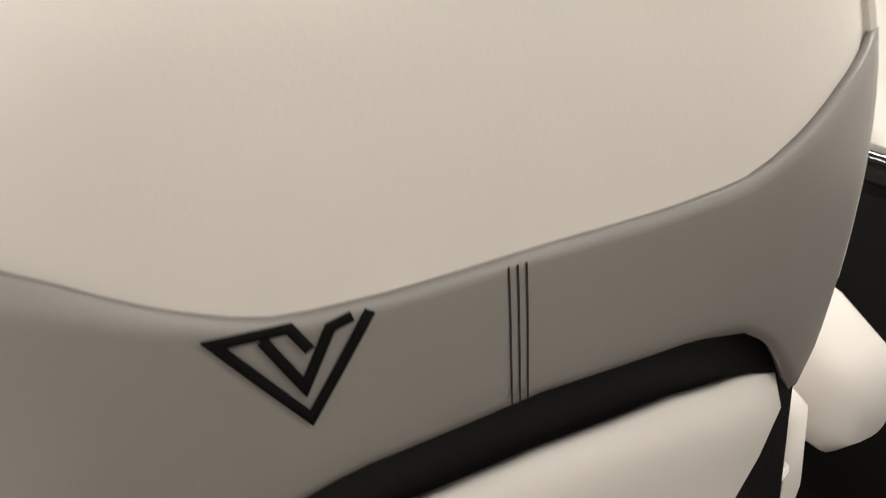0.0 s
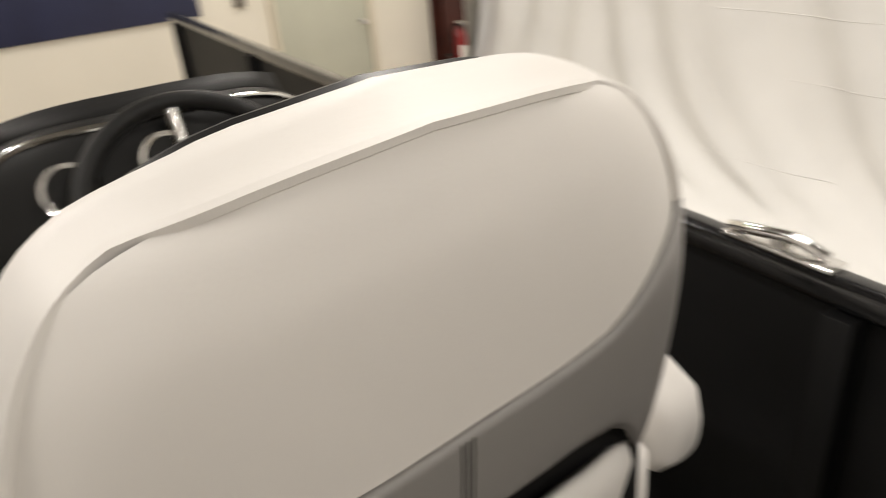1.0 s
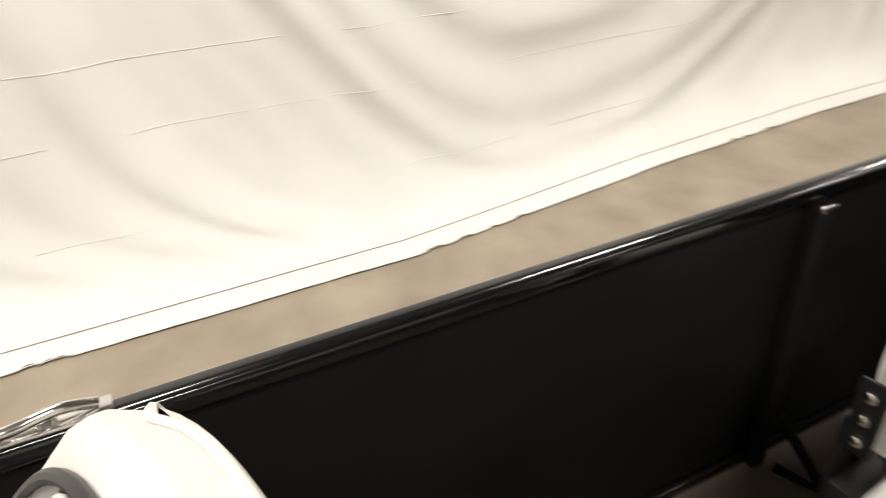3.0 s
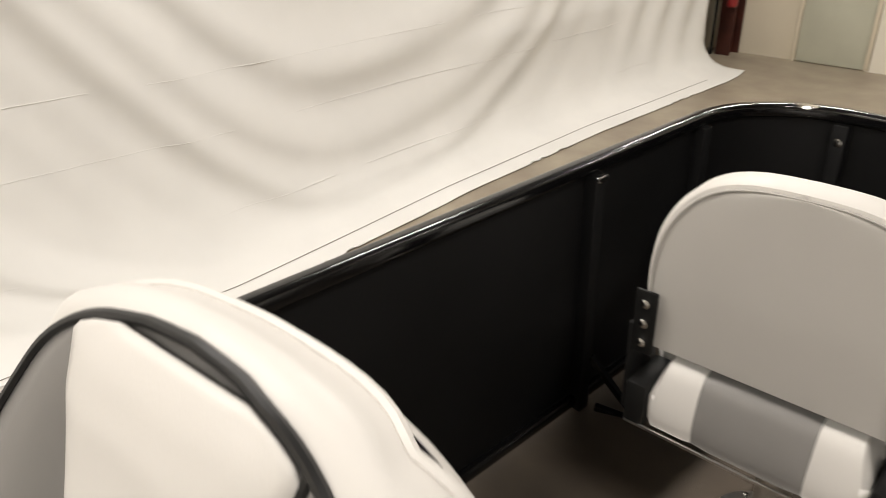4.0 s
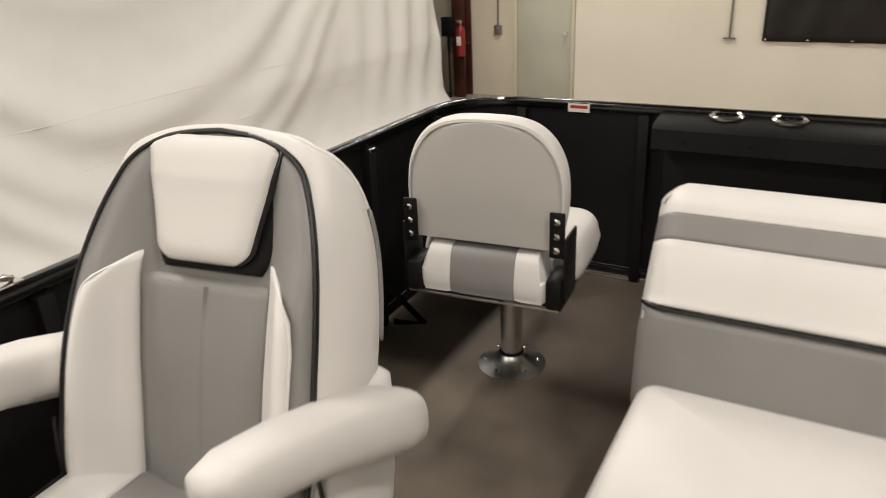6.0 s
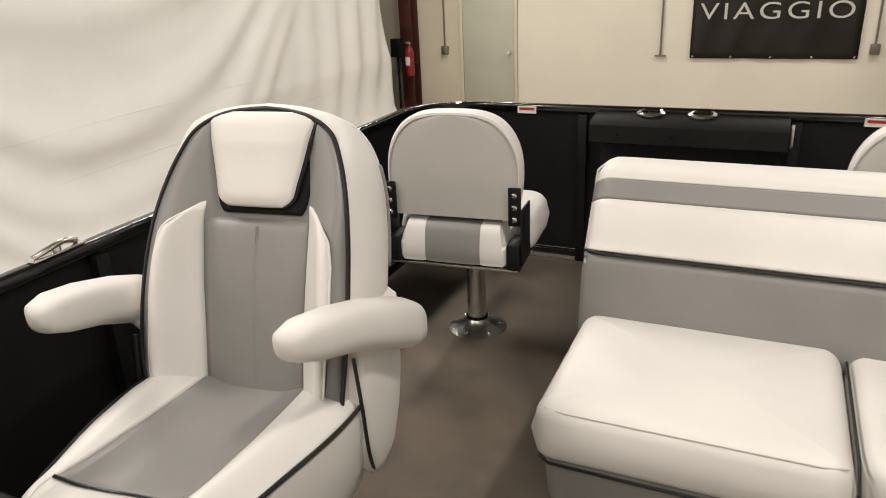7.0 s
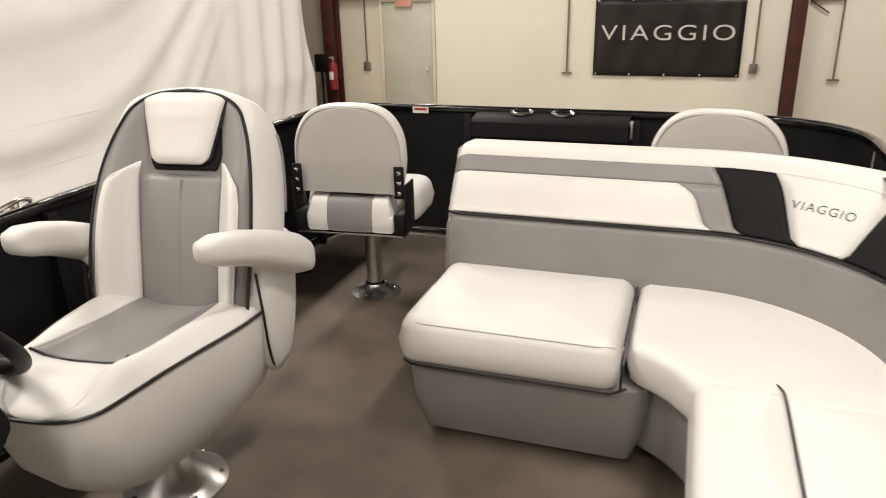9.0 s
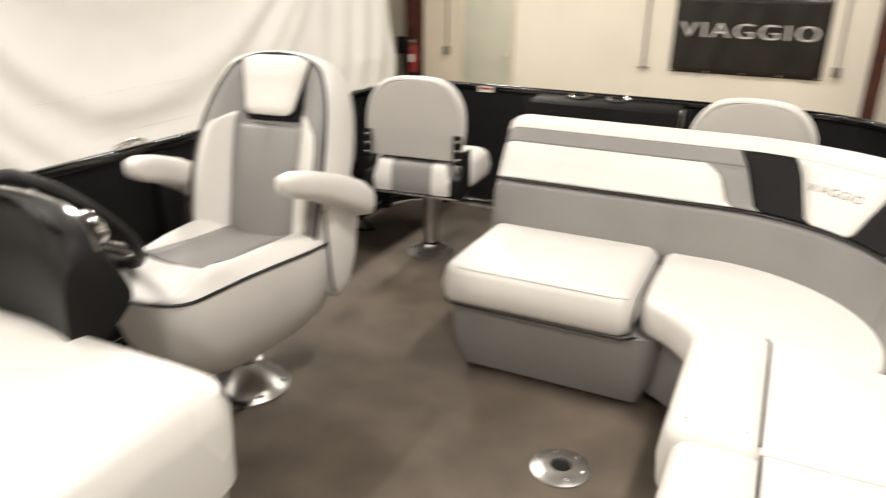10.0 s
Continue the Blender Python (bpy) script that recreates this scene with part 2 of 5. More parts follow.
# Unseen fittings, assumed because the light falls from above.
fixture = thing("unseen_ceiling_light", "unseen long ceiling light fitting, assumed overhead, with a bright diffuser", "lamp",
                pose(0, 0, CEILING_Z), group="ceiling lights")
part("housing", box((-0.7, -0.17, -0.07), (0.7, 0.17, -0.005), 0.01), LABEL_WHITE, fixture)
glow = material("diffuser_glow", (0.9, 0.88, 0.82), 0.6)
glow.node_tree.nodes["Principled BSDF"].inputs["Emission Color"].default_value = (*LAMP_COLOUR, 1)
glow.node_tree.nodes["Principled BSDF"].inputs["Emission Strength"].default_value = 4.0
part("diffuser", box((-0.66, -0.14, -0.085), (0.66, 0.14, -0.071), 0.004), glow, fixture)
# (-6.4, -4.4) and (-1.5, 6.2) are added only to brighten wall and seat fronts.
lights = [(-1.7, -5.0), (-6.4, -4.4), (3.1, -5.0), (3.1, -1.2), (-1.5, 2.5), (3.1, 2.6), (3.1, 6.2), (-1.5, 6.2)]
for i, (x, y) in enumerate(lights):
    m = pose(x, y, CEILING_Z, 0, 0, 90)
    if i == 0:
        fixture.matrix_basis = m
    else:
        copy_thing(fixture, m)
    lamp = bpy.data.lights.new("unseen_ceiling_lamp", "AREA")
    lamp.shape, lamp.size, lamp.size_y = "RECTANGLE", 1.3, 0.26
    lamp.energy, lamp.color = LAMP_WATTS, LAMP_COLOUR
    new("unseen_ceiling_lamp", lamp).matrix_basis = m @ pose(0, 0, -0.1)


def steel_column(x, y, flange=0.2, depth=0.26, label=""):
    bm = box((-flange / 2, -depth / 2, 0), (flange / 2, -depth / 2 + 0.015, CEILING_Z - GROUND), 0.002)
    box((-flange / 2, depth / 2 - 0.015, 0), (flange / 2, depth / 2, CEILING_Z - GROUND), 0.002, bm=bm)
    box((-0.006, -depth / 2 + 0.015, 0), (0.006, depth / 2 - 0.015, CEILING_Z - GROUND), 0.0, bm=bm)
    ob = part("steel_column", bm, RED_STEEL)
    ob.matrix_basis = pose(x, y, GROUND)
    return tagged(ob, label or "dark red steel I-beam column against the wall", "column", "steel columns", "structure")


steel_column(5.22, WALL_Y + 0.14)
steel_column(-1.72, WALL_Y + 0.16, 0.17)
steel_column(4.55, BOW_WALL_Y - 0.18, 0.24)


def flat_door(name, x0, x1, y, face, label):
    """A closed flush door with frame and knob; face is +1 or -1 along y."""
    d = thing(name, label, "door", pose(x0, y, GROUND), kind="structure")
    w = x1 - x0
    def yy(a, b):
        return (min(a * face, b * face), max(a * face, b * face))
    lo, hi = yy(0.003, 0.03)
    part("door_leaf", box((0.0, lo, 0.012), (w, hi, 1.98), 0.003), DOOR_PAINT, d)
    fr = bmesh.new()
    lo, hi = yy(0.002, 0.045)
    box((-0.06, lo, 0), (-0.006, hi, 2.05), 0.003, bm=fr)
    box((w + 0.006, lo, 0), (w + 0.06, hi, 2.05), 0.003, bm=fr)
    box((-0.006, lo, 1.99), (w + 0.006, hi, 2.05), 0.003, bm=fr)
    part("door_frame", fr, WALL_DARKER, d)
    k = lathe([(0.03, 0), (0.03, 0.008), (0.012, 0.012), (0.012, 0.04), (0.028, 0.05), (0.032, 0.065), (0.022, 0.08)], 20)
    k.transform(pose(0.07 if face > 0 else w - 0.07, 0.03 * face, 0.97, -90 * face))
    part("knob", k, CHROME, d, "round metal door knob")
    return d


flat_door("door_1", 3.53, 4.36, WALL_Y - 0.04, 1, "pale green-grey closed door in the cream wall")
flat_door("door_2", 2.85, 3.75, BOW_WALL_Y, -1, "pale grey closed door beside a red column")


def extinguisher(x, y, z, face):
    e = thing("fire_extinguisher", "red fire extinguisher with black nozzle hung on a column", "fire extinguisher",
              pose(x, y, z, 0, 0, 0 if face > 0 else 180))
    part("cylinder", lathe([(0.05, -0.42), (0.068, -0.40), (0.07, -0.05), (0.055, 0.0), (0.025, 0.03), (0.022, 0.06)], 24), RED_PAINT, e)
    v = box((-0.018, -0.02, 0.055), (0.018, 0.02, 0.1), 0.004)
    box((-0.012, 0.0, 0.1), (0.012, 0.13, 0.115), 0.003, bm=v)
    box((-0.012, 0.0, 0.075), (0.012, 0.11, 0.086), 0.003, bm=v)
    part("valve", v, CHROME, e, "metal valve and lever")
    part("hose", tube(spline([(0, 0.02, 0.07), (0.09, 0.05, 0.06), (0.1, 0.05, -0.1), (0.09, 0.03, -0.25)], 6), 0.011), PLASTIC, e, "black rubber hose")
    lab = box((-0.035, 0.058, -0.25), (0.035, 0.0725, -0.12), 0.002)
    part("label_plate", lab, LABEL_WHITE, e, "white instruction label")
    br = box((-0.075, -0.14, -0.25), (0.075, -0.06, -0.22), 0.003)
    part("bracket", br, PLASTIC, e)


extinguisher(5.10, WALL_Y + 0.42, 0.17, 1)
extinguisher(4.50, BOW_WALL_Y - 0.46, -0.12, -1)
# black box and pale panel on the column
cb = thing("control_box", "small black electrical box fixed to the column", "electrical box", pose(5.36, WALL_Y + 0.32, 0.17))
part("case", box((-0.09, -0.06, -0.14), (0.09, 0.06, 0.14), 0.008), PLASTIC, cb)
part("cover", box((-0.07, 0.061, -0.11), (0.07, 0.07, 0.11), 0.004), PLASTIC, cb)
part("pipe", tube([(0.0, 0, -0.14), (0.0, 0, -1.07)], 0.018), PLASTIC, cb)


def conduit(x, y, z0, z1, face, box_size, label):
    c = thing("wall_conduit", label, "conduit", pose(x, y, z0), group="wall conduits")
    part("pipe", tube([(0, 0.03 * face, 0.02), (0, 0.03 * face, z1 - z0)], 0.013), CONDUIT, c)
    if box_size == "foot":
        part("foot", box((-0.075, min(0.002 * face, 0.05 * face), 0), (0.075, max(0.002 * face, 0.05 * face), 0.018), 0.003), CONDUIT, c)
    else:
        part("outlet_box", box((-0.055, min(0.002 * face, 0.06 * face), -0.07), (0.055, max(0.002 * face, 0.06 * face), 0.06), 0.006), CONDUIT, c,
             "grey metal outlet box")
    return c


conduit(1.36, WALL_Y, 0.03, 4.2, 1, "foot", "thin dark rod with a foot plate on the wall")
conduit(-2.27, WALL_Y, -0.01, 4.2, 1, "foot", "thin dark rod with a foot plate on the wall")
conduit(-1.25, WALL_Y, 0.14, 4.2, 1, "box", "grey conduit running down to an outlet box")
conduit(4.68, WALL_Y - 0.04, 0.10, 4.2, 1, "box", "grey conduit running down to an outlet box")
beam = thing("wall_girt", "dark steel girt running along the wall above the door", "beam", pose(4.3, WALL_Y - 0.02, 1.16))
part("channel", box((-0.85, 0.0, 0.0), (0.85, 0.1, 0.05), 0.004), RED_STEEL, beam)
arm = thing("wall_bracket", "short dark steel bracket arm on the wall", "bracket", pose(-2.05, WALL_Y, 1.03))
bk = box((-0.2, 0.0, 0), (0.2, 0.05, 0.05), 0.004)
tube([(0.19, 0.03, 0.0), (-0.05, 0.03, -0.16)], 0.01, bm=bk)
part("arm", bk, RED_STEEL, arm)
ex = thing("exit_sign", "pale pink box sign over the door", "sign", pose(3.98, WALL_Y - 0.02, 1.12))
part("sign_body", box((-0.14, 0.003, -0.1), (0.14, 0.06, 0.12), 0.008), SIGN_PINK, ex)
part("sign_face", box((-0.12, 0.0605, -0.08), (0.12, 0.064, 0.10), 0.001), SIGN_FACE, ex, "faded red lettering panel")

bn = thing("wall_banner", "black cloth banner with silver letters on the wall", "banner", pose(-0.055, WALL_Y + 0.02, 0.55))
rows = []
for i in range(13):
    z = -0.54 + 1.08 * i / 12
    rows.append([(-1.02 + 2.04 * j / 24, 0.012 * math.sin(j * 0.9) * math.sin(i * 0.4 + j * 0.3) + 0.012, z) for j in range(25)])
part("cloth", grid(rows), BANNER_BLACK, bn).modifiers.new("thick", "SOLIDIFY").thickness = 0.004
letters("VIAGGIO", 0.305, LETTER_SILVER, "lettering", bn, pose(0, 0.034, 0.06, 90, 0, 180), 0.003, 1.3)
for i in range(5):
    for z in (-0.515, 0.515):
        g = lathe([(0.014, 0), (0.014, 0.003), (0.007, 0.004)], 12)
        g.transform(pose(-0.98 + i * 0.49, 0.03, z, -90))
        part("eyelet", g, CHROME, bn)

nb = thing("wall_banner", "navy blue cloth banner with a pale emblem on the wall", "banner", pose(1.3, BOW_WALL_Y - 0.02, 1.1))
part("cloth", box((-0.9, -0.006, -0.75), (0.9, 0.006, 0.75), 0.002), BANNER_NAVY, nb)
em = bmesh.new()
for i in range(4):
    box((0.3 + 0.12 * i, -0.012, -0.52), (0.36 + 0.12 * i, -0.0075, -0.40 + 0.02 * (i % 2)), 0.0, bm=em)
part("emblem", em, LETTER_SILVER, nb, "pale unreadable emblem bars")
sw = thing("light_switch", "small grey switch plate on the wall", "switch", pose(2.55, BOW_WALL_Y - 0.002, 0.45))
part("plate", box((-0.05, -0.03, -0.08), (0.05, 0, 0.08), 0.005), CONDUIT, sw)

# ---------- the white backdrop cloth ----------
CLOTH_EDGE, CLOTH_BACK = 4.01, 5.25
cloth_profile = spline([(CLOTH_EDGE, 0.012), (4.18, 0.014), (4.33, 0.03), (4.49, 0.10), (4.63, 0.25), (4.75, 0.50), (4.84, 0.85), (4.91, 1.3),
                        (4.96, 1.9), (4.98, 2.8), (4.98, 5.1)], 9)
cy0, cy1, ny = -6.45, 7.9, 420
rng = random.Random(7)
# folds that come down from the bow side, and nested swags towards the stern: place, width, height
slanted = [(k + rng.uniform(-0.08, 0.08), rng.uniform(0.17, 0.28), rng.uniform(0.05, 0.085)) for k in (1.3, 1.85, 2.4, 3.2, 4.0, 4.45, 5.0, 5.8, 6.6)]
nested = [(k + rng.uniform(-0.05, 0.05), rng.uniform(0.17, 0.28), rng.uniform(0.045, 0.08)) for k in (0.15, 0.55, 1.15, 1.9, 2.35, 3.1)]


def ridge(v, w):
    e = v / w
    e *= 1.15 if e < 0 else 0.75
    return math.exp(-e * e)


def fold(y, h):
    wob = 0.16 * noise.noise((y * 0.6, h * 0.7, 7.0))
    f1 = y - 0.9 * (max(h, 0.0) / 1.07) ** 0.55 + 0.75 * math.exp(-h / 0.22) + wob
    d1 = sum(amp * ridge(k - f1, w) for k, w, amp in slanted if abs(f1 - k) < 0.7)
    d1 += 0.004 * math.sin(f1 * 13 + 5 * wob)
    q = y + 0.9
    f2 = h - (0.36 * q * q if q > 0 else 0.16 * q * q) + wob
    d2 = sum(amp * ridge(f2 - k, w) for k, w, amp in nested if abs(f2 - k) < 0.7)
    d2 += 0.004 * math.sin(f2 * 13 + 6 * wob)
    m = max(0.0, min(1.0, (f1 - 0.35) / 0.7))
    m = m * m * (3 - 2 * m)
    return d1 * m + d2 * (1 - m) * max(0.0, min(1.0, (y + 5.6) / 2.4))


def hem_shift(y):
    """The hem lies further out towards the stern."""
    return interp(y, [(-6.5, 0.46), (-3.5, 0.40), (-1.5, 0.25), (0.5, 0.0)])


rows = []
L = 0.0
for k, p in enumerate(cloth_profile):
    if k:
        L += (Vector(p) - Vector(cloth_profile[k - 1])).length
    row = []
    for j in range(ny + 1):
        y = cy0 + (cy1 - cy0) * j / ny
        h = p[1]
        up = min(1.0, max(0.0, (L - 0.26) / 0.40))
        # soft hanging folds, steep towards the bow and shallow towards the stern
        d = fold(y, h) + 0.025 * noise.noise((y * 0.6, h * 0.6, 3.0)) + 0.003 * noise.noise((y * 4, h * 4, 9.0))
        # straight gathers near the stern end
        g = max(0.0, min(1.0, (-3.6 - y) / 1.6))
        lean = (y + 0.28 * h * 1.0)
        d = d * (1 - 0.6 * g) + g * 0.032 * math.sin(lean * 11.0 + 1.5 * math.sin(h * 1.3)) * min(1, h)
        g = max(0.0, min(1.0, (y - 5.2) / 1.5))
        d = d * (1 - 0.6 * g) + g * 0.05 * math.sin(y * 11.0 + 1.2 * math.sin(h * 1.1)) * min(1, h)
        fade = up
        x = p[0] - d * fade + 0.036 * max(0.0, -y) * min(1.0, h) + hem_shift(y) * max(0.0, 1 - h)
        z = h + 0.004 * noise.noise((y * 6, L * 6, 1)) * (1 - up)
        if k == 0:
            x += 0.012 * noise.noise((y * 1.4, 5, 2)) + (0.03 if int(y * 2.1) % 5 == 0 and noise.noise((y * 9, 1, 1)) > 0.1 else 0)
        # flare of the hem at the stern end
        e = max(0.0, (-5.9 - y) / 0.55)
        x += 0.25 * e * e * max(0, 1 - h * 2.5) * 0.4
        row.append((x, y - 0.15 * e * max(0, 1 - h * 3), GROUND + max(z, 0.004)))
    rows.append(row)
curtain = thing("backdrop_curtain", "white cloth backdrop hanging in swags and sweeping onto the floor", "curtain")
ob = part("cloth", grid(rows), CLOTH, curtain, angle=180)
sol = ob.modifiers.new("thick", "SOLIDIFY")
sol.thickness, sol.offset = 0.003, 1


# pressed creases that run along the cloth in broken lines, and its hem
for k, (row, spans) in enumerate(((38, ((-5.2, -4.5), (-4.2, -0.9), (-0.6, 0.5), (0.9, 2.5), (2.8, 3.5), (3.9, 5.5))),
                                  (53, ((-4.6, -3.4), (-3.1, -0.4), (0.1, 1.9), (2.3, 4.4))),
                                  (61, ((-3.9, -2.2), (-1.9, 0.6), (0.9, 2.7), (3.0, 5.0))))):
    for a, c in spans:
        js = range(round((a - cy0) / (cy1 - cy0) * ny), round((c - cy0) / (cy1 - cy0) * ny) + 1)
        pts = [Vector(rows[row][j]) + Vector((-0.0005, 0, 0.006 * math.sin(j * 0.05 + k))) for j in js]
        part("crease", tube(pts, 0.0026, 6), CLOTH, curtain)
# The shadow line along the hem is painted as a thin grey tube.
HEM_SHADE = material("hem_shade", (0.30, 0.28, 0.25), 0.9)
hem = [Vector((CLOTH_EDGE + 0.19 + hem_shift(cy0 + 0.6 + (cy1 - cy0 - 0.7) * i / 60) + 0.02 * noise.noise((i * 0.15, 2, 2)), cy0 + 0.6 + (cy1 - cy0 - 0.7) * i / 60, GROUND + 0.0195)) for i in range(61)]
part("hem", tube(hem, 0.0028, 6), HEM_SHADE, curtain, "grey line painted for the shadow of the hem")

# ---------- the boat ----------
deck = slab("deck", (-1.24, -0.06, -0.06), (1.44, 5.6, 0.0), CARPET, "dark brown woven marine carpet deck", "deck", 0.004)
hull = thing("boat_hull", "pair of aluminium pontoon tubes carrying the deck", "boat hull", kind="structure")
for x in (-0.75, 0.95):
    bm = lathe([(0.05, -0.3), (0.24, 0.0), (0.3, 0.4), (0.3, 5.2), (0.24, 5.7), (0.05, 6.1)], 28)
    bm.transform(pose(x, 5.7, -0.52, 90))
    part("pontoon", bm, ALU, hull)
    part("riser", box((x - 0.04, -0.04, -0.24), (x + 0.04, 5.5, -0.0605), 0.003), ALU, hull)
    for y in (0.8, 4.6):
        part("support_block", box((x - 0.3, y - 0.12, GROUND), (x + 0.3, y + 0.12, -0.78), 0.006), PLASTIC, hull)

RAIL_Z, FX, FXP = 0.730, 1.40, -1.19


def rail(points, name, parent, w=0.020, mat=None):
    own = bmesh.new()
    pts = [Vector(p) for p in points]
    rings = []
    for i, p in enumerate(pts):
        d = (pts[min(i + 1, len(pts) - 1)] - pts[max(i - 1, 0)]).normalized()
        side = d.cross(Vector((0, 0, 1))).normalized()
        ring = []
        for j in range(20):
            a = 2 * math.pi * (j + 0.5) / 20
            cx, cz = math.cos(a), math.sin(a)
            ring.append(own.verts.new(p + side * (w * math.copysign(abs(cx) ** 0.55, cx)) + Vector((0, 0, w * math.copysign(abs(cz) ** 0.55, cz)))))
        rings.append(ring)
    for a, b in zip(rings, rings[1:]):
        for j in range(20):
            own.faces.new((a[j], a[(j + 1) % 20], b[(j + 1) % 20], b[j]))
    own.faces.new(rings[0][::-1])
    own.faces.new(rings[-1])
    return part(name, own, mat or RAIL_BLACK, parent)


def skin(points, z0, z1, name, parent, t=0.004, off=0.010, mat=None):
    """An upright sheet of panel that follows points, a little outside them."""
    pts = [Vector((p[0], p[1], 0)) for p in points]
    a, b = [], []
    for i, p in enumerate(pts):
        d = (pts[min(i + 1, len(pts) - 1)] - pts[max(i - 1, 0)]).normalized()
        s = d.cross(Vector((0, 0, 1))).normalized()
        a.append(p + s * off)
        b.append(p + s * (off + t))
    own = bmesh.new()
    n = len(pts)
    va = [[own.verts.new((*q.xy, z)) for q in a] for z in (z0, z1)]
    vb = [[own.verts.new((*q.xy, z)) for q in b] for z in (z0, z1)]
    for i in range(n - 1):
        own.faces.new((va[0][i], va[0][i + 1], va[1][i + 1], va[1][i]))
        own.faces.new((vb[0][i + 1], vb[0][i], vb[1][i], vb[1][i + 1]))
        own.faces.new((va[1][i], va[1][i + 1], vb[1][i + 1], vb[1][i]))
        own.faces.new((va[0][i + 1], va[0][i], vb[0][i], vb[0][i + 1]))
    for i, o in ((0, 1), (n - 1, -1)):
        own.faces.new((va[0][i], va[1][i], vb[1][i], vb[0][i]))
    return part(name, own, mat or PANEL_BLACK, parent)


def fence_post(x, y, parent, cap=True):
    part("post", box((x - 0.02, y - 0.02, 0.001), (x + 0.02, y + 0.02, RAIL_Z - 0.0205), 0.003), PANEL_BLACK, parent)


def brace(x, y, dx, parent):
    """A triangular foot between post and deck."""
    ob = part("brace", tube([(x, y, 0.17), (x + dx, y - 0.04, 0.012), (x + 0.2 * dx, y, 0.012)], 0.009, square=True), RAIL_BLACK, parent)
    return ob


fs = thing("boat_fence", "black panelled side fence with a glossy black top rail", "boat fence", group="boat fences")
straight = [(FX + 0.012, 5.4 - 0.3 * i, RAIL_Z) for i in range(18)]
rail([(FX + 0.012, 5.4 - 5.1 * i / 30, RAIL_Z) for i in range(31)], "top_rail", fs)
rail([(FX + 0.012, 5.4 - 5.1 * i / 30, 0.03) for i in range(31)], "bottom_rail", fs, 0.018)
posts_y = [5.3, 4.2, 3.1, 2.03, 0.79]
for y in posts_y:
    fence_post(FX, y, fs)
    brace(FX - 0.016, y - 0.02, -0.14, fs)
    if y > 1:
        continue
    c = box((FX - 0.027, y - 0.02, RAIL_Z - 0.036), (FX - 0.0205, y + 0.02, RAIL_Z - 0.022), 0.002)
    part("cap_bolt", c, CHROME, fs, "small bright bracket bolt")
for a, b in zip(posts_y, posts_y[1:] + [0.30]):
    skin([(FX, a - 0.004, 0), (FX, b + 0.004, 0)], 0.05, RAIL_Z - 0.021, "panel", fs, off=-0.018)

# stern fence with both rounded corners
def stern_line(n=10):
    pts = [(FX + 0.012 - 0.30 * (1 - math.cos(radians(a))), 0.30 - 0.29 * math.sin(radians(a))) for a in np.linspace(0, 90, n)]
    pts += [(x, 0.01) for x in np.linspace(1.0, -0.72, 14)]
    pts += [(-0.74 - 0.46 * math.sin(radians(a)), 0.47 - 0.46 * math.cos(radians(a))) for a in np.linspace(0, 90, n)]
    return [(float(x), float(y)) for x, y in pts]


line = stern_line()
ft = thing("boat_fence", "black panelled stern fence with rounded corners and glossy rail", "boat fence", group="boat fences")
rail([(x, y, RAIL_Z) for x, y in line], "top_rail", ft)
rail([(x, y, 0.03) for x, y in line], "bottom_rail", ft, 0.018)
for x, y in ((1.13, 0.024), (0.62, 0.026), (-0.25, 0.026), (-0.72, 0.026)):
    fence_post(x, y, ft)
skin(line, 0.05, RAIL_Z - 0.021, "panel", ft, off=-0.002)
fence_post(FX + 0.002, 0.298, ft)
part("toe_trim", box((0.64, 0.03, 0.001), (1.1, 0.042, 0.012), 0.002), ALU, ft, "thin bright trim strip along the deck edge")
sc = lathe([(0.012, 0), (0.012, 0.004), (0.004, 0.006)], 12)
sc.transform(pose(1.13, 0.041, 0.66, -90))
part("screw", sc, CHROME, ft)
plate = lathe([(0.028, 0), (0.028, 0.003), (0.015, 0.006)], 20)
plate.transform(pose(1.22, 0.07, RAIL_Z + 0.0205))
part("rail_socket", plate, CHROME, ft, "small chrome rail socket")
fp = thing("boat_fence", "black panelled side fence behind the couch", "boat fence", group="boat fences")
rail([(FXP - 0.012, 0.475 + 4.9 * i / 20, RAIL_Z) for i in range(21)], "top_rail", fp)
rail([(FXP - 0.012, 0.475 + 4.9 * i / 20, 0.03) for i in range(21)], "bottom_rail", fp, 0.018)
skin([(FXP, 0.475, 0), (FXP, 5.37, 0)], 0.05, RAIL_Z - 0.021, "panel", fp, off=-0.018)
for y in (0.9, 2.2, 3.6, 5.2):
    fence_post(FXP, y, fp)


def safety_label(x, name="safety_label"):
    s = thing(name, "small white safety sticker with a red bar under the rail", "label", pose(x, 0.0312, 0.722), group="safety labels")
    part("sheet", box((-0.045, 0, -0.017), (0.045, 0.0015, 0.017), 0.0), LABEL_WHITE, s)
    b = box((-0.036, 0.0016, -0.002), (0.036, 0.0022, 0.01), 0.0)
    part("print_bar", b, LABEL_RED, s, "red printed bar")
    return s


safety_label(0.885)
safety_label(-0.53)

# gate latch on the side rail
la = thing("gate_latch", "chrome gate latch fixed on the black side rail", "latch", pose(FX + 0.012, 2.13, RAIL_Z + 0.0205))
part("base_plate", box((-0.018, -0.075, 0), (0.018, 0.075, 0.006), 0.002), CHROME, la)
part("lever", tube(spline([(0.0, -0.06, 0.012), (-0.006, -0.02, 0.024), (-0.012, 0.03, 0.02), (-0.004, 0.07, 0.010)], 5), 0.008), CHROME, la)
part("pivot", lathe([(0.014, 0.006), (0.014, 0.018), (0.008, 0.022)], 16), CHROME, la)

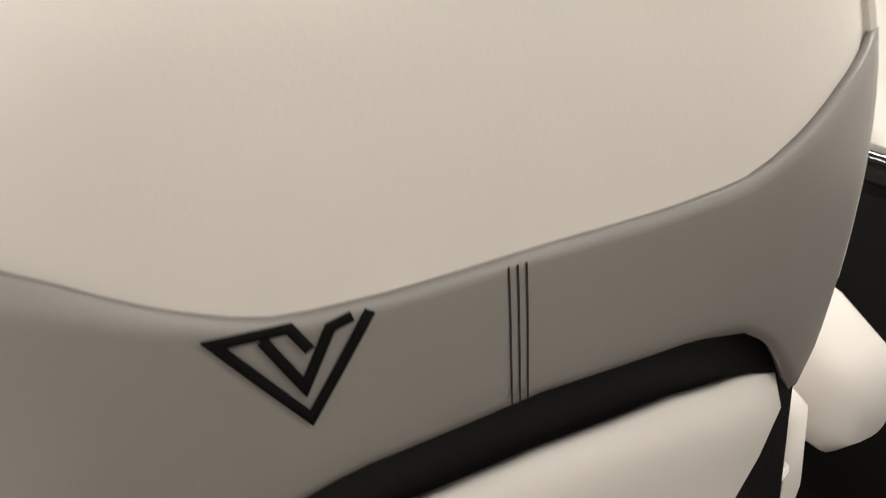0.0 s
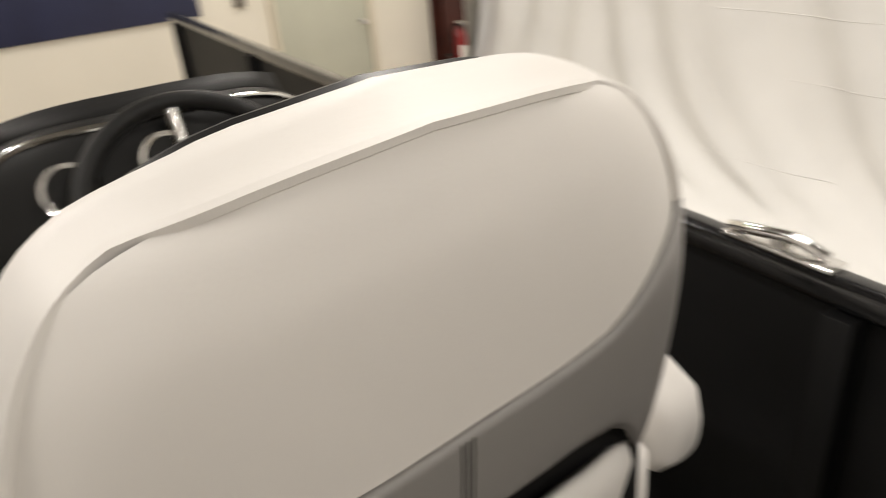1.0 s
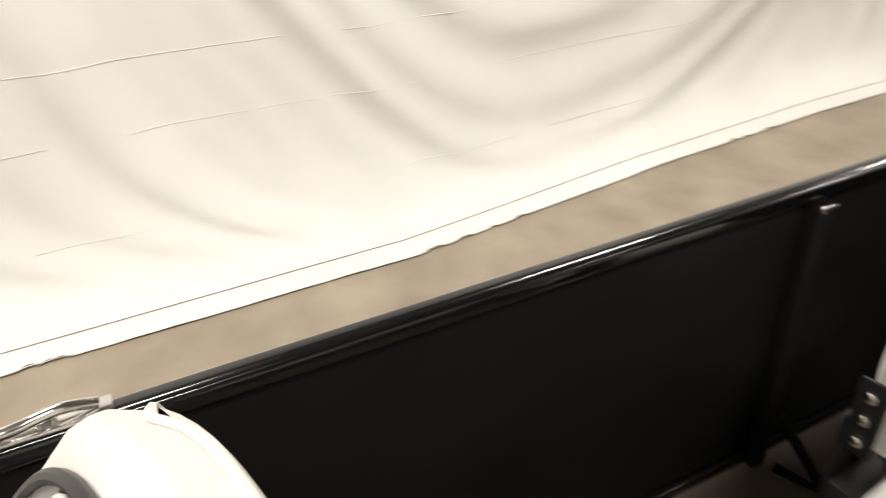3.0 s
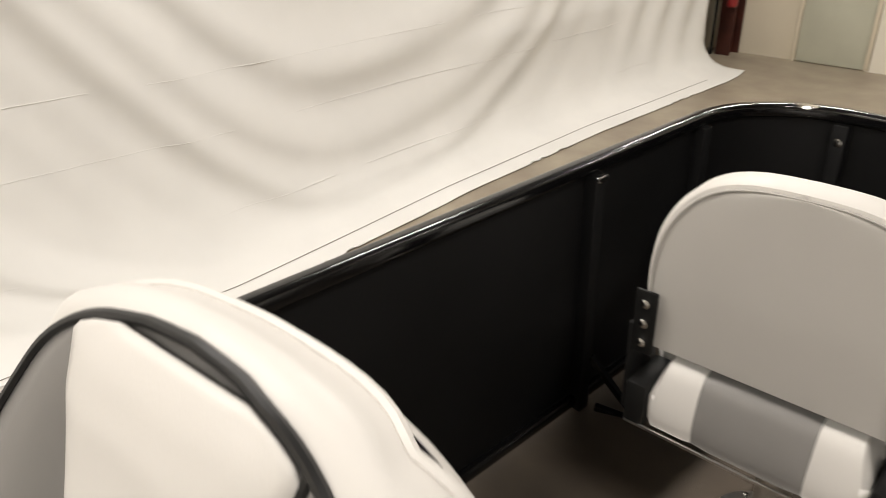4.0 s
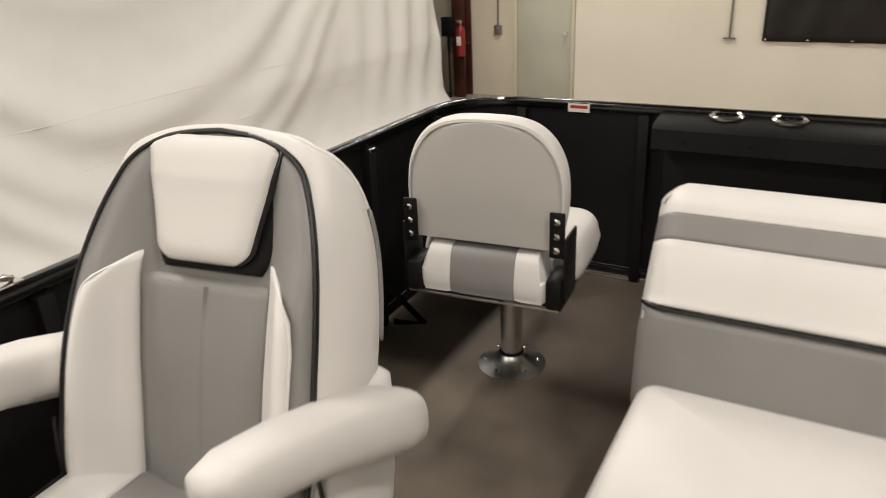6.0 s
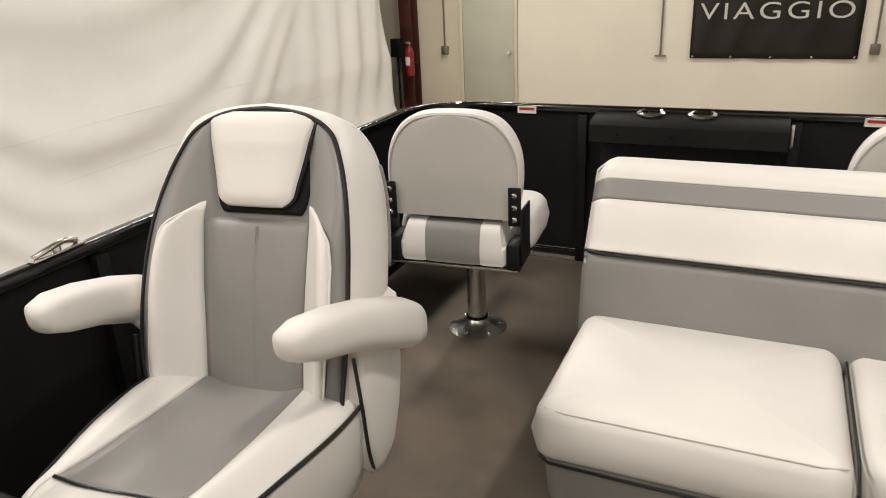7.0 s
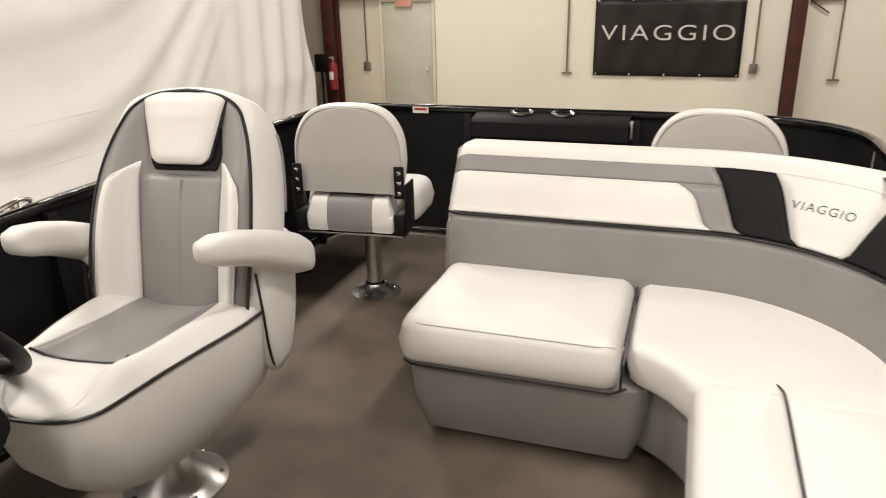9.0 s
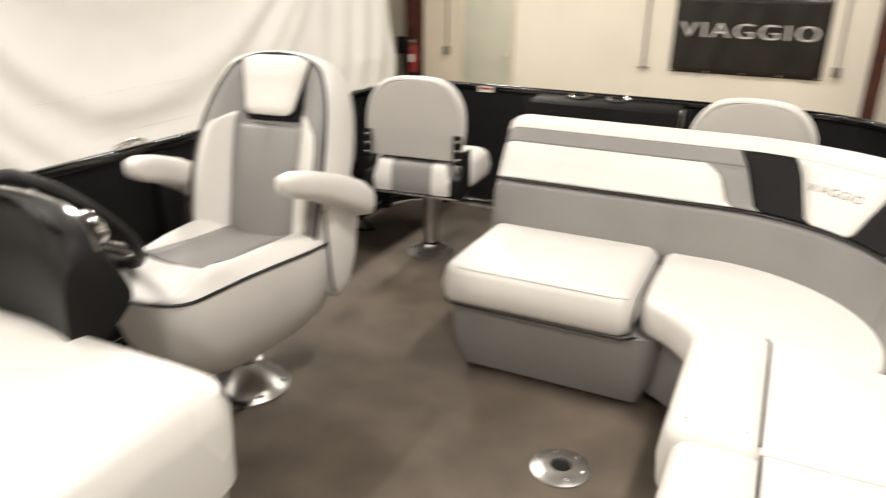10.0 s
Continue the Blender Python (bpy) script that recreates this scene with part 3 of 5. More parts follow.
# stern counter with two cup holders
ct = thing("stern_counter", "black flat counter with two steel cup holders on the stern rail", "counter", pose(0.165, 0.0, -0.028))
cbm = grid([[(x, y, z) for x in np.linspace(-0.39, 0.39, 9)] for y, z in
            ((-0.045, 0.735), (-0.05, 0.755), (-0.04, 0.762), (0.10, 0.752), (0.17, 0.742), (0.19, 0.728), (0.192, 0.655), (0.182, 0.652), (0.178, 0.72), (-0.045, 0.735))])
part("worktop", cbm, PLASTIC, ct)
part("back_panel", box((-0.37, 0.034, 0.10), (0.37, 0.05, 0.70), 0.006), PANEL_BLACK, ct)
for sx in (-0.375, 0.375):
    part("side_bracket", box((sx - 0.008, 0.02, 0.64), (sx + 0.008, 0.176, 0.715), 0.003), PLASTIC, ct)
part("end_plate", box((-0.406, 0.10, 0.66), (-0.394, 0.15, 0.745), 0.002), ALU, ct, "bright metal end plate")
for hx in (-0.055, 0.155):
    cup = part("cup_holder", lathe([(0.036, -0.07), (0.04, -0.068), (0.041, 0.0), (0.060, 0.001), (0.060, 0.008), (0.050, 0.014), (0.041, 0.010),
                                     (0.038, -0.05), (0.0, -0.052)], 28), CHROME, ct, "polished steel cup holder")
    cup.matrix_basis = pose(hx, 0.06, 0.758, -4)
    sp = bmesh.new()
    for a in (0, 60, 120):
        tube([(0.04 * math.cos(radians(a)), 0.04 * math.sin(radians(a)), 0.001), (-0.04 * math.cos(radians(a)), -0.04 * math.sin(radians(a)), 0.001)], 0.003, 6, bm=sp)
    part("insert", sp, PLASTIC, cup)
for hx in (-0.28, 0.29):
    part("hinge", box((hx - 0.04, -0.02, 0.762), (hx + 0.04, -0.002, 0.772), 0.003), PLASTIC, ct)
for hx in (-0.24, 0.05, 0.27):
    sc = lathe([(0.006, 0), (0.006, 0.003)], 10)
    sc.transform(pose(hx, 0.192, 0.69, -90))
    part("screw", sc, RAIL_BLACK, ct)


# ---------- fishing seats ----------
def seat_outline(n=24, grow=0.0):
    """Left half then right half of the folding back, from bottom up and down again: (x, z)."""
    half = spline([(0.218, 0.0), (0.234, 0.08), (0.239, 0.155), (0.229, 0.232), (0.198, 0.296), (0.150, 0.338), (0.085, 0.357), (0.0, 0.361)], 5)
    half = [(p[0] - grow * 0.9, p[1] - (grow if p[1] > 0.3 else grow * p[1] / 0.3)) for p in half]
    return [(-x, z) for x, z in half] + [(x, z) for x, z in half[::-1][1:]]


def fishing_seat():
    s = thing("fishing_seat", "pale grey folding fishing seat on an aluminium pedestal", "seat", group="fishing seats")
    bz, tilt = 0.555, 0.06
    def loop(grow, y):
        return [(x, y - tilt * z + 0.0 * x, bz + z) for x, z in seat_outline(grow=grow)]
    pieces = [loop(0.014, 0.0), loop(0.006, 0.0), loop(0.0, -0.010), loop(0.0, -0.05), loop(0.02, -0.07), loop(0.05, -0.085)]
    bm = grid(pieces)
    vs = seat_outline(grow=0.014)
    part("backrest_edge", bm, VINYL_WHITE, s, "white padded back edge")
    n = len(vs)
    rows = []
    for i in range(n // 2 + 1):
        a, b = vs[i], vs[n - 1 - i]
        rows.append([(a[0] + (b[0] - a[0]) * k / 10, 0.0005 + 0.006 * (1 - (2 * k / 10 - 1) ** 4) * min(1, 4 * i / (n // 2)) - tilt * a[1], bz + a[1])
                     for k in range(11)])
    part("back_panel", grid(rows), VINYL_PALE, s, "pale grey smooth back panel")
    vs2 = seat_outline(grow=0.05)
    rows = [[(a[0] + (b[0] - a[0]) * k / 10, -0.085 - 0.02 * (1 - (2 * k / 10 - 1) ** 4) - tilt * a[1], bz + a[1]) for k in range(11)]
            for a, b in [(vs2[i], vs2[n - 1 - i]) for i in range(n // 2 + 1)]]
    part("front_pad", grid(rows), VINYL_WHITE, s)
    part("seam_cord", tube([(x, 0.003 - tilt * z, bz + z) for x, z in seat_outline(grow=0.013)], 0.0026, 6), VINYL_PALE, s)
    # hinge plates with bolts
    for sx in (-1, 1):
        h = part("hinge_plate", box((-0.022, -0.004, -0.06), (0.022, 0.004, 0.075), 0.004), PLASTIC, s, "black hinge plate with three bolts")
        h.matrix_basis = pose(sx * 0.222, 0.012, 0.60)
        side = part("hinge_side", box((sx * 0.246 - 0.004, -0.10, 0.40), (sx * 0.246 + 0.004, 0.018, 0.60), 0.003), PLASTIC, s)
        for k in range(3):
            b = lathe([(0.0095, 0), (0.0095, 0.004), (0.005, 0.007)], 14)
            b.transform(pose(0, 0.004, -0.035 + 0.042 * k, -90))
            part("bolt", b, CHROME, h, "round steel bolt")
    # rolled rear of the seat cushion: white, grey, white
    prof = [(-0.12, 0.540), (-0.06, 0.541), (-0.015, 0.536), (0.006, 0.522), (0.018, 0.49), (0.026, 0.44), (0.024, 0.402), (0.010, 0.388), (-0.10, 0.386)]
    sp = spline(prof, 4)
    for name, x0, x1, mat, lab in (("cushion_end", -0.196, -0.100, VINYL_WHITE, "white cushion end"), ("cushion_middle", -0.099, 0.099, VINYL_GREY, "grey cushion middle"),
                                   ("cushion_end", 0.100, 0.196, VINYL_WHITE, "white cushion end")):
        rows = []
        for k in range(7):
            x = x0 + (x1 - x0) * k / 6
            outer = (k == 0 and x0 < -0.15) or (k == 6 and x1 > 0.15)
            e = 0.012 if outer else 0.002 if k in (0, 6) else 0.0
            taper = 0.022 * max(0.0, (abs(x) - 0.15) / 0.046)
            rows.append([(x - math.copysign(taper * max(0.0, (p[1] - 0.46) / 0.08), x), p[0] - e, p[1] - e * (1 if p[1] > 0.46 else -1)) for p in sp])
        part(name, grid(rows, caps=True), mat, s, lab)
    part("seat_cushion", pad([(x, y) for x, y in round_rect(-0.255, -0.46, 0.255, -0.09, 0.09)], 0.40, 0.535, 0.05, 0.02, 0.008), VINYL_WHITE, s, "white stuffed seat cushion")
    part("seat_pan", box((-0.235, -0.42, 0.375), (0.235, 0.0, 0.399), 0.008), PLASTIC, s)
    for sx in (-1, 1):
        part("corner_cover", box((sx * 0.217 - 0.024, -0.09, 0.374), (sx * 0.217 + 0.024, 0.030, 0.478), 0.012), PLASTIC, s)
    part("edge_trim", box((-0.235, 0.024, 0.3785), (0.235, 0.03, 0.386), 0.002), ALU, s, "thin bright lower trim")
    # pedestal
    py = -0.25
    post = lathe([(0.037, 0.03), (0.037, 0.35), (0.05, 0.36), (0.05, 0.3745)], 28)
    post.transform(pose(0, py, 0))
    part("pedestal_post", post, ALU, s, "round aluminium post")
    base = lathe([(0.115, 0.0), (0.117, 0.006), (0.10, 0.014), (0.055, 0.034), (0.046, 0.05), (0.044, 0.05), (0.0435, 0.04)], 40)
    base.transform(pose(0, py, 0))
    bo = part("pedestal_base", base, ALU, s, "spun aluminium floor base")
    col = lathe([(0.0385, 0.045), (0.042, 0.046), (0.042, 0.058), (0.0385, 0.059)], 24)
    col.transform(pose(0, py, 0))
    part("collar", col, PLASTIC, s, "black collar ring")
    for k in range(6):
        b = lathe([(0.008, 0), (0.008, 0.004), (0.004, 0.006)], 10)
        b.transform(pose(0.092 * math.cos(k * 1.0472 + 0.3), py + 0.092 * math.sin(k * 1.0472 + 0.3), 0.017))
        part("base_screw", b, CHROME, bo)
    return s


seat1 = fishing_seat()
seat1.matrix_basis = pose(0.812, 1.085, 0, 0, 0, 5)
seat2 = copy_thing(seat1, pose(-0.60, 0.97, 0, 0, 0, -6))
tagged(seat2, "pale grey folding fishing seat standing behind the couch")


# ---------- the couch ----------
ARC_C, ARC_R, S_STRAIGHT = Vector((-0.55, 1.90)), 0.54, 0.84
S_ARC = ARC_R * math.pi / 2


def couch_line(s):
    """Place and outward direction of the couch's back line, from its free end round the corner."""
    if s < S_STRAIGHT:
        return Vector((0.29 - s, 1.36)), Vector((0, -1))
    if s < S_STRAIGHT + S_ARC:
        a = (s - S_STRAIGHT) / ARC_R
        n = Vector((-math.sin(a), -math.cos(a)))
        return ARC_C + n * ARC_R, n
    return Vector((ARC_C.x - ARC_R, ARC_C.y + s - S_STRAIGHT - S_ARC)), Vector((-1, 0))


BACK_LOW = [(-0.035, 0.36), (-0.028, 0.44), (-0.012, 0.53), (0.0, 0.592)]
BACK_UP = [(0.0, 0.604), (0.012, 0.618), (0.045, 0.68), (0.085, 0.745), (0.112, 0.79)]
BACK_TOP = [(0.1082, 0.7837), (0.112, 0.79), (0.121, 0.804), (0.140, 0.814), (0.18, 0.818), (0.225, 0.814), (0.25, 0.798), (0.262, 0.76), (0.262, 0.02)]


def on_profile(prof, v):
    q = v * (len(prof) - 1)
    i = min(int(q), len(prof) - 2)
    f = q - i
    return prof[i][0] + (prof[i + 1][0] - prof[i][0]) * f, prof[i][1] + (prof[i + 1][1] - prof[i][1]) * f


def back_point(s, prof, v, lift=0.0):
    o, z = on_profile(prof, v)
    p, n = couch_line(s)
    if s < 0.05 and z > 0.55:
        k = (1 - s / 0.05) ** 2
        o, z = o + 0.022 * k * (1 if o < 0.15 else -1), z - 0.026 * k * min(1, (z - 0.55) / 0.2)
    if s > S_STRAIGHT + 0.35 and o > 0.2:
        # the back overhangs the side rail here
        z = max(z, 0.756)
    q = p + n * (o - lift)
    return (q.x, q.y, z)


def couch_patch(name, s0, s1, v0, v1, prof, mat, parent, label="", nu=None, nv=8, puff=0.0):
    """A sewn panel of the back between s0(v) and s1(v)."""
    f0 = s0 if callable(s0) else (lambda v: s0)
    f1 = s1 if callable(s1) else (lambda v: s1)
    nu = nu or max(4, int(abs(f1(v0) - f0(v0)) / 0.02))
    rows = []
    for i in range(nv + 1):
        v = v0 + (v1 - v0) * i / nv
        row = []
        for j in range(nu + 1):
            u = j / nu
            lift = puff * min(1, 6 * u, 6 * (1 - u)) * min(1, 5 * i / nv, 5 * (1 - i / nv))
            row.append(back_point(f0(v) + (f1(v) - f0(v)) * u, prof, v, lift))
        rows.append(row)
    ob = part(name, grid(rows), mat, parent, label, angle=60)
    sol = ob.modifiers.new("thick", "SOLIDIFY")
    sol.thickness, sol.offset = 0.006, 0
    return ob


def lin(a, b):
    return lambda v: a + (b - a) * v


S_END = S_STRAIGHT + S_ARC + 1.25
V_STRIPE = 0.70
couch1 = thing("couch_section", "straight white and grey vinyl couch section with black piping", "couch", group="corner couch")
couch2 = thing("couch_section", "curved white and grey vinyl corner couch section with black stripes", "couch", group="corner couch")
couch3 = thing("couch_section", "white vinyl chaise section of the couch along the side", "couch", group="corner couch")
S_A, S_B = 0.675, S_STRAIGHT + S_ARC + 0.03


def stripe_end(v):
    """Where the white inset panel of the first back ends, with a rounded upper corner."""
    k = max(0.0, (v - 0.52) / 0.18)
    return 0.885 - 0.070 * v / V_STRIPE - 0.045 * k * k


# back of the straight run; its upholstery runs on into the corner
couch_patch("lower_back", 0.0, S_B - 0.17, 0, 1, BACK_LOW, VINYL_GREY, couch2, "grey vinyl lower back", puff=0.004)
couch_patch("lower_back", S_B - 0.166, S_END, 0, 1, BACK_LOW, VINYL_GREY, couch3, "grey vinyl lower back", puff=0.004)
couch_patch("white_panel", 0.0, stripe_end, 0, V_STRIPE, BACK_UP, VINYL_WHITE, couch1, "white vinyl back panel", puff=0.009, nv=12)
couch_patch("grey_stripe", 0.0, lin(0.975, 0.868), V_STRIPE, 0.965, BACK_UP, VINYL_GREY, couch1, "grey vinyl stripe")
couch_patch("grey_band", stripe_end, lin(0.975, 0.868), 0, V_STRIPE, BACK_UP, VINYL_GREY, couch2, "grey vinyl band", nu=5)
couch_patch("black_stripe", lin(0.977, 0.870), lin(1.146, 1.022), 0, 0.975, BACK_UP, VINYL_BLACK, couch2, "black vinyl stripe", puff=0.003)
couch_patch("emblem_panel", lin(1.148, 1.024), lin(1.278, 1.337), 0, 0.965, BACK_UP, VINYL_WHITE, couch2, "white vinyl panel with stitched word", puff=0.005)
couch_patch("black_stripe", lin(1.280, 1.339), lin(1.45, 1.487), 0, 0.975, BACK_UP, VINYL_BLACK, couch2, "black vinyl stripe", puff=0.003)
couch_patch("grey_band", lin(1.452, 1.489), lin(1.53, 1.60), 0, 0.965, BACK_UP, VINYL_GREY, couch2, "grey vinyl band", nu=5)
couch_patch("white_panel", lin(1.532, 1.602), S_END, 0, V_STRIPE, BACK_UP, VINYL_WHITE, couch3, "white vinyl back panel", puff=0.009, nv=12)
couch_patch("grey_stripe", lin(1.532, 1.602), S_END, V_STRIPE, 0.965, BACK_UP, VINYL_GREY, couch3, "grey vinyl stripe")
for c, a, b in ((couch2, 0.0, 1.55), (couch3, 1.55, S_END)):
    couch_patch("top_roll", a, b, 0, 1, BACK_TOP, VINYL_WHITE, c, "white rolled top of the back", nv=16)
# closed free end of the back
outline = [back_point(0.0, BACK_LOW, k / 4) for k in range(5)] + [back_point(0.0, BACK_UP, k / 6) for k in range(7)] + \
          [back_point(0.0, BACK_TOP, k / 14) for k in range(1, 15)] + [(0.29, 1.36 + 0.035, 0.02)]
bm = bmesh.new()
bm.faces.new([bm.verts.new((p[0] - 0.004, p[1], p[2])) for p in outline])
bmesh.ops.triangulate(bm, faces=bm.faces[:])
part("end_panel", bm, VINYL_WHITE, couch1, "white vinyl end panel").modifiers.new("thick", "SOLIDIFY").thickness = 0.004
for c, a, b in ((couch1, 0.0, S_A), (couch2, S_A, S_B - 0.168), (couch3, S_B - 0.168, S_END)):
    pts = [back_point(a + (b - a) * k / 40, BACK_LOW, 1.0, 0.004) for k in range(41)]
    part("piping", tube([(x, y, 0.598) for x, y, z in pts], 0.0055, 8), PIPING, c, "black piping")
# stitched word on the corner back
word = letters("VIAGGIO", 0.030, THREAD, "stitched_word", couch2, Matrix.Identity(4), 0.0, 1.25)
for v in word.data.vertices:
    s = 1.176 + v.co.x
    o, z = on_profile(BACK_UP, 0.62 + v.co.y * 4.2)
    p, n = couch_line(s)
    q = p + n * (o - 0.0095)
    v.co = Vector((q.x, q.y, z))

# seat cushions
part("seat_cushion", pad(round_rect(-0.380, 1.375, 0.275, 1.900, 0.05), 0.288, 0.430, 0.050, 0.014, 0.010), VINYL_WHITE, couch1, "white vinyl seat cushion")
corner = [couch_line(S_A + 0.035 + (S_B - 0.055 - S_A) * k / 22)[0] for k in range(23)]
corner = [(p.x, p.y) for p in corner]
corner_outline = [(-0.402, 1.366), (-0.396, 1.385), (-0.395, 1.44), (-0.395, 1.52), (-0.395, 1.68), (-0.397, 1.78), (-0.405, 1.825), (-0.425, 1.85)]
corner_outline += [(p.x, p.y) for p in spline([(-0.45, 1.865, 0), (-0.505, 1.91, 0), (-0.555, 1.975, 0), (-0.58, 2.03, 0)], 4)]
corner_outline += [(-0.62, 2.045), (-0.75, 2.045), (-0.9, 2.045), (-1.03, 2.045)] + corner[::-1]
clean = [corner_outline[0]]
for p in corner_outline[1:]:
    if math.dist(p, clean[-1]) > 0.012:
        clean.append(p)
if math.dist(clean[0], clean[-1]) < 0.012:
    clean.pop()
part("seat_cushion", pad(clean, 0.288, 0.414, 0.04, 0.010, 0.006), VINYL_WHITE, couch2, "white vinyl corner cushion")
part("edge_bolster", pad(round_rect(-0.795, 1.99, -0.572, 2.53, 0.045), 0.24, 0.432, 0.05, 0.010, 0.006), VINYL_WHITE, couch3, "white padded edge bolster")
part("edge_bolster", pad(round_rect(-0.80, 2.535, -0.60, 3.15, 0.045), 0.24, 0.432, 0.05, 0.010, 0.006), VINYL_WHITE, couch3, "white padded edge bolster")
part("seat_cushion", pad(round_rect(-1.075, 2.04, -0.775, 2.53, 0.014), 0.24, 0.424, 0.012, 0.006), VINYL_WHITE, couch3, "white vinyl seat cushion")
part("seat_cushion", pad(round_rect(-1.075, 2.535, -0.78, 3.15, 0.014), 0.24, 0.424, 0.012, 0.006), VINYL_WHITE, couch3, "white vinyl seat cushion")
part("seam_piping", tube(spline([(-0.755, 1.93, 0.408), (-0.772, 1.985, 0.420), (-0.776, 2.05, 0.426), (-0.776, 2.3, 0.427), (-0.776, 2.515, 0.426)], 8), 0.003, 8), PIPING, couch3, "black seam piping")
part("seam_piping", tube([(-0.780, 2.55, 0.427), (-0.780, 3.12, 0.427)], 0.003, 8), PIPING, couch3, "black seam piping")
part("seam_piping", tube([(-0.3875, 1.43, 0.411), (-0.3875, 1.84, 0.406), (-0.3875, 1.896, 0.376), (-0.3875, 1.903, 0.300)], 0.004, 8), PIPING, couch1, "dark seam between cushions")
edge = [(p[0], p[1] + 0.014, 0.284) for p in [(0.275, 1.55), (0.276, 1.75), (0.262, 1.865), (0.23, 1.887), (0.0, 1.889), (-0.36, 1.889), (-0.40, 1.85)]]
part("base_piping", tube(edge, 0.004, 8), PIPING, couch1, "black piping under the cushion")
part("welt_seam", tube([(0.262, 1.60, 0.4155), (0.262, 1.84, 0.4155), (0.245, 1.878, 0.4155), (0.20, 1.8868, 0.4155), (-0.32, 1.8868, 0.4155), (-0.366, 1.876, 0.4155)], 0.0016, 6), VINYL_PALE, couch1, "thin sewn welt along the cushion edge")
# bases
def tapered_base(outline, z0, z1, lean_in):
    """An upholstered base that draws in towards the deck."""
    n = len(outline)
    rows = []
    for z, k in ((z0, 1.0), (z0 + 0.02, 0.86), (z0 + 0.06, 0.55), (z0 + 0.12, 0.22), (z1 - 0.05, 0.05), (z1, 0.0)):
        row = []
        for i, (x, y) in enumerate(outline):
            d = (Vector(outline[(i + 1) % n]) - Vector(outline[i - 1])).normalized()
            row.append((x - d.y * lean_in * k, y + d.x * lean_in * k, z))
        rows.append(row)
    return grid(rows, closed_u=True, caps=True)


part("base", tapered_base(round_rect(-0.47, 1.40, 0.266, 1.875, 0.07), 0.022, 0.281, 0.050), VINYL_GREY, couch1, "grey vinyl base")
part("kick_board", box((-0.40, 1.42, 0.001), (0.20, 1.66, 0.044), 0.004), PLASTIC, couch1, "black recessed plinth")
part("base", pad([(p[0] * 0.97 - 0.03, p[1] * 0.97) for p in clean], 0.045, 0.281, 0.004, 0, 0.0), VINYL_GREY, couch2, "grey vinyl base")
part("kick_board", box((-1.0, 1.50, 0.001), (-0.52, 1.70, 0.044), 0.004), PLASTIC, couch2, "black recessed plinth")
part("base", pad(round_rect(-1.075, 2.03, -0.61, 3.15, 0.03), 0.045, 0.235, 0.004, 0, 0.0), VINYL_GREY, couch3, "grey vinyl base")
part("kick_board", box((-1.06, 2.05, 0.001), (-0.66, 3.13, 0.044), 0.004), PLASTIC, couch3, "black recessed plinth")
# dark slots of the drink tray on the wide corner top
tray = part("corner_tray", box((-1.17, 1.42, 0.817), (-1.03, 1.50, 0.822), 0.002), PLASTIC, couch2, "black tray slot in the couch top")

# table socket in the deck
tb = thing("table_socket", "round aluminium table base ring set on the deck", "table base", pose(-0.285, 2.235, 0.001))
part("ring", lathe([(0.087, 0), (0.088, 0.004), (0.075, 0.009), (0.04, 0.014), (0.032, 0.014), (0.031, 0.004)], 40), ALU, tb)
# A solid black disc gives the darkness inside the hole.
part("hole", lathe([(0.030, 0.0), (0.030, 0.006)], 24), PLASTIC, tb, "black disc for the shade in the socket hole")
for k in range(6):
    b = lathe([(0.006, 0), (0.006, 0.003), (0.003, 0.005)], 10)
    b.transform(pose(0.066 * math.cos(k * 1.047), 0.066 * math.sin(k * 1.047), 0.010))
    part("screw", b, CHROME, tb)

# ---------- the helm chair ----------
hc = thing("helm_chair", "white and grey vinyl captain's chair with black piping and armrests", "chair", pose(0.82, 2.0, 0, 0, 0, 8))
FRONT = spline([(0.205, 0.44, 0), (0.228, 0.57, 0), (0.236, 0.69, 0), (0.233, 0.79, 0), (0.224, 0.88, 0), (0.208, 0.955, 0), (0.184, 1.018, 0), (0.154, 1.062, 0),
                (0.090, 1.092, 0), (0.0, 1.102, 0)], 5)
REAR = spline([(0.225, 0.44, 0), (0.238, 0.58, 0), (0.246, 0.72, 0), (0.248, 0.84, 0), (0.243, 0.93, 0), (0.228, 1.0, 0), (0.204, 1.046, 0), (0.168, 1.075, 0),
               (0.10, 1.090, 0), (0.0, 1.096, 0)], 5)
def smooth_interp(x, table):
    """Interpolation with soft corners."""
    return (interp(x - 0.03, table) + 2 * interp(x - 0.012, table) + 2 * interp(x + 0.012, table) + interp(x + 0.03, table)) / 6
def w_front(z):
    return float(np.interp(z, [p.y for p in FRONT], [p.x for p in FRONT]))
def w_rear(z):
    return float(np.interp(z, [p.y for p in REAR], [p.x for p in REAR]))
def y_front(x, z):
    # a hollow centre between forward wings, with a padded ridge along each bolster
    centre = smooth_interp(z, [(0.44, 0.200), (0.52, 0.190), (0.65, 0.163), (0.75, 0.136), (0.87, 0.092), (0.95, 0.056), (1.0, 0.034), (1.05, 0.015), (1.10, 0.003), (1.14, -0.01)])
    edge = smooth_interp(z, [(0.44, 0.268), (0.62, 0.240), (0.79, 0.180), (0.88, 0.138), (0.955, 0.097), (1.02, 0.055), (1.063, 0.027), (1.10, 0.004), (1.14, -0.01)])
    q = min(1.0, abs(x) / max(w_front(min(z, 1.09)), 0.03))
    k = max(0.0, min(1.0, (q - 0.42) / 0.46))
    k = k * k * (3 - 2 * k)
    ridge_z = max(0.0, min(1.0, (0.95 - z) / 0.06))
    return centre + (edge - centre) * k + 0.022 * math.exp(-((q - 0.80) / 0.12) ** 2) * ridge_z
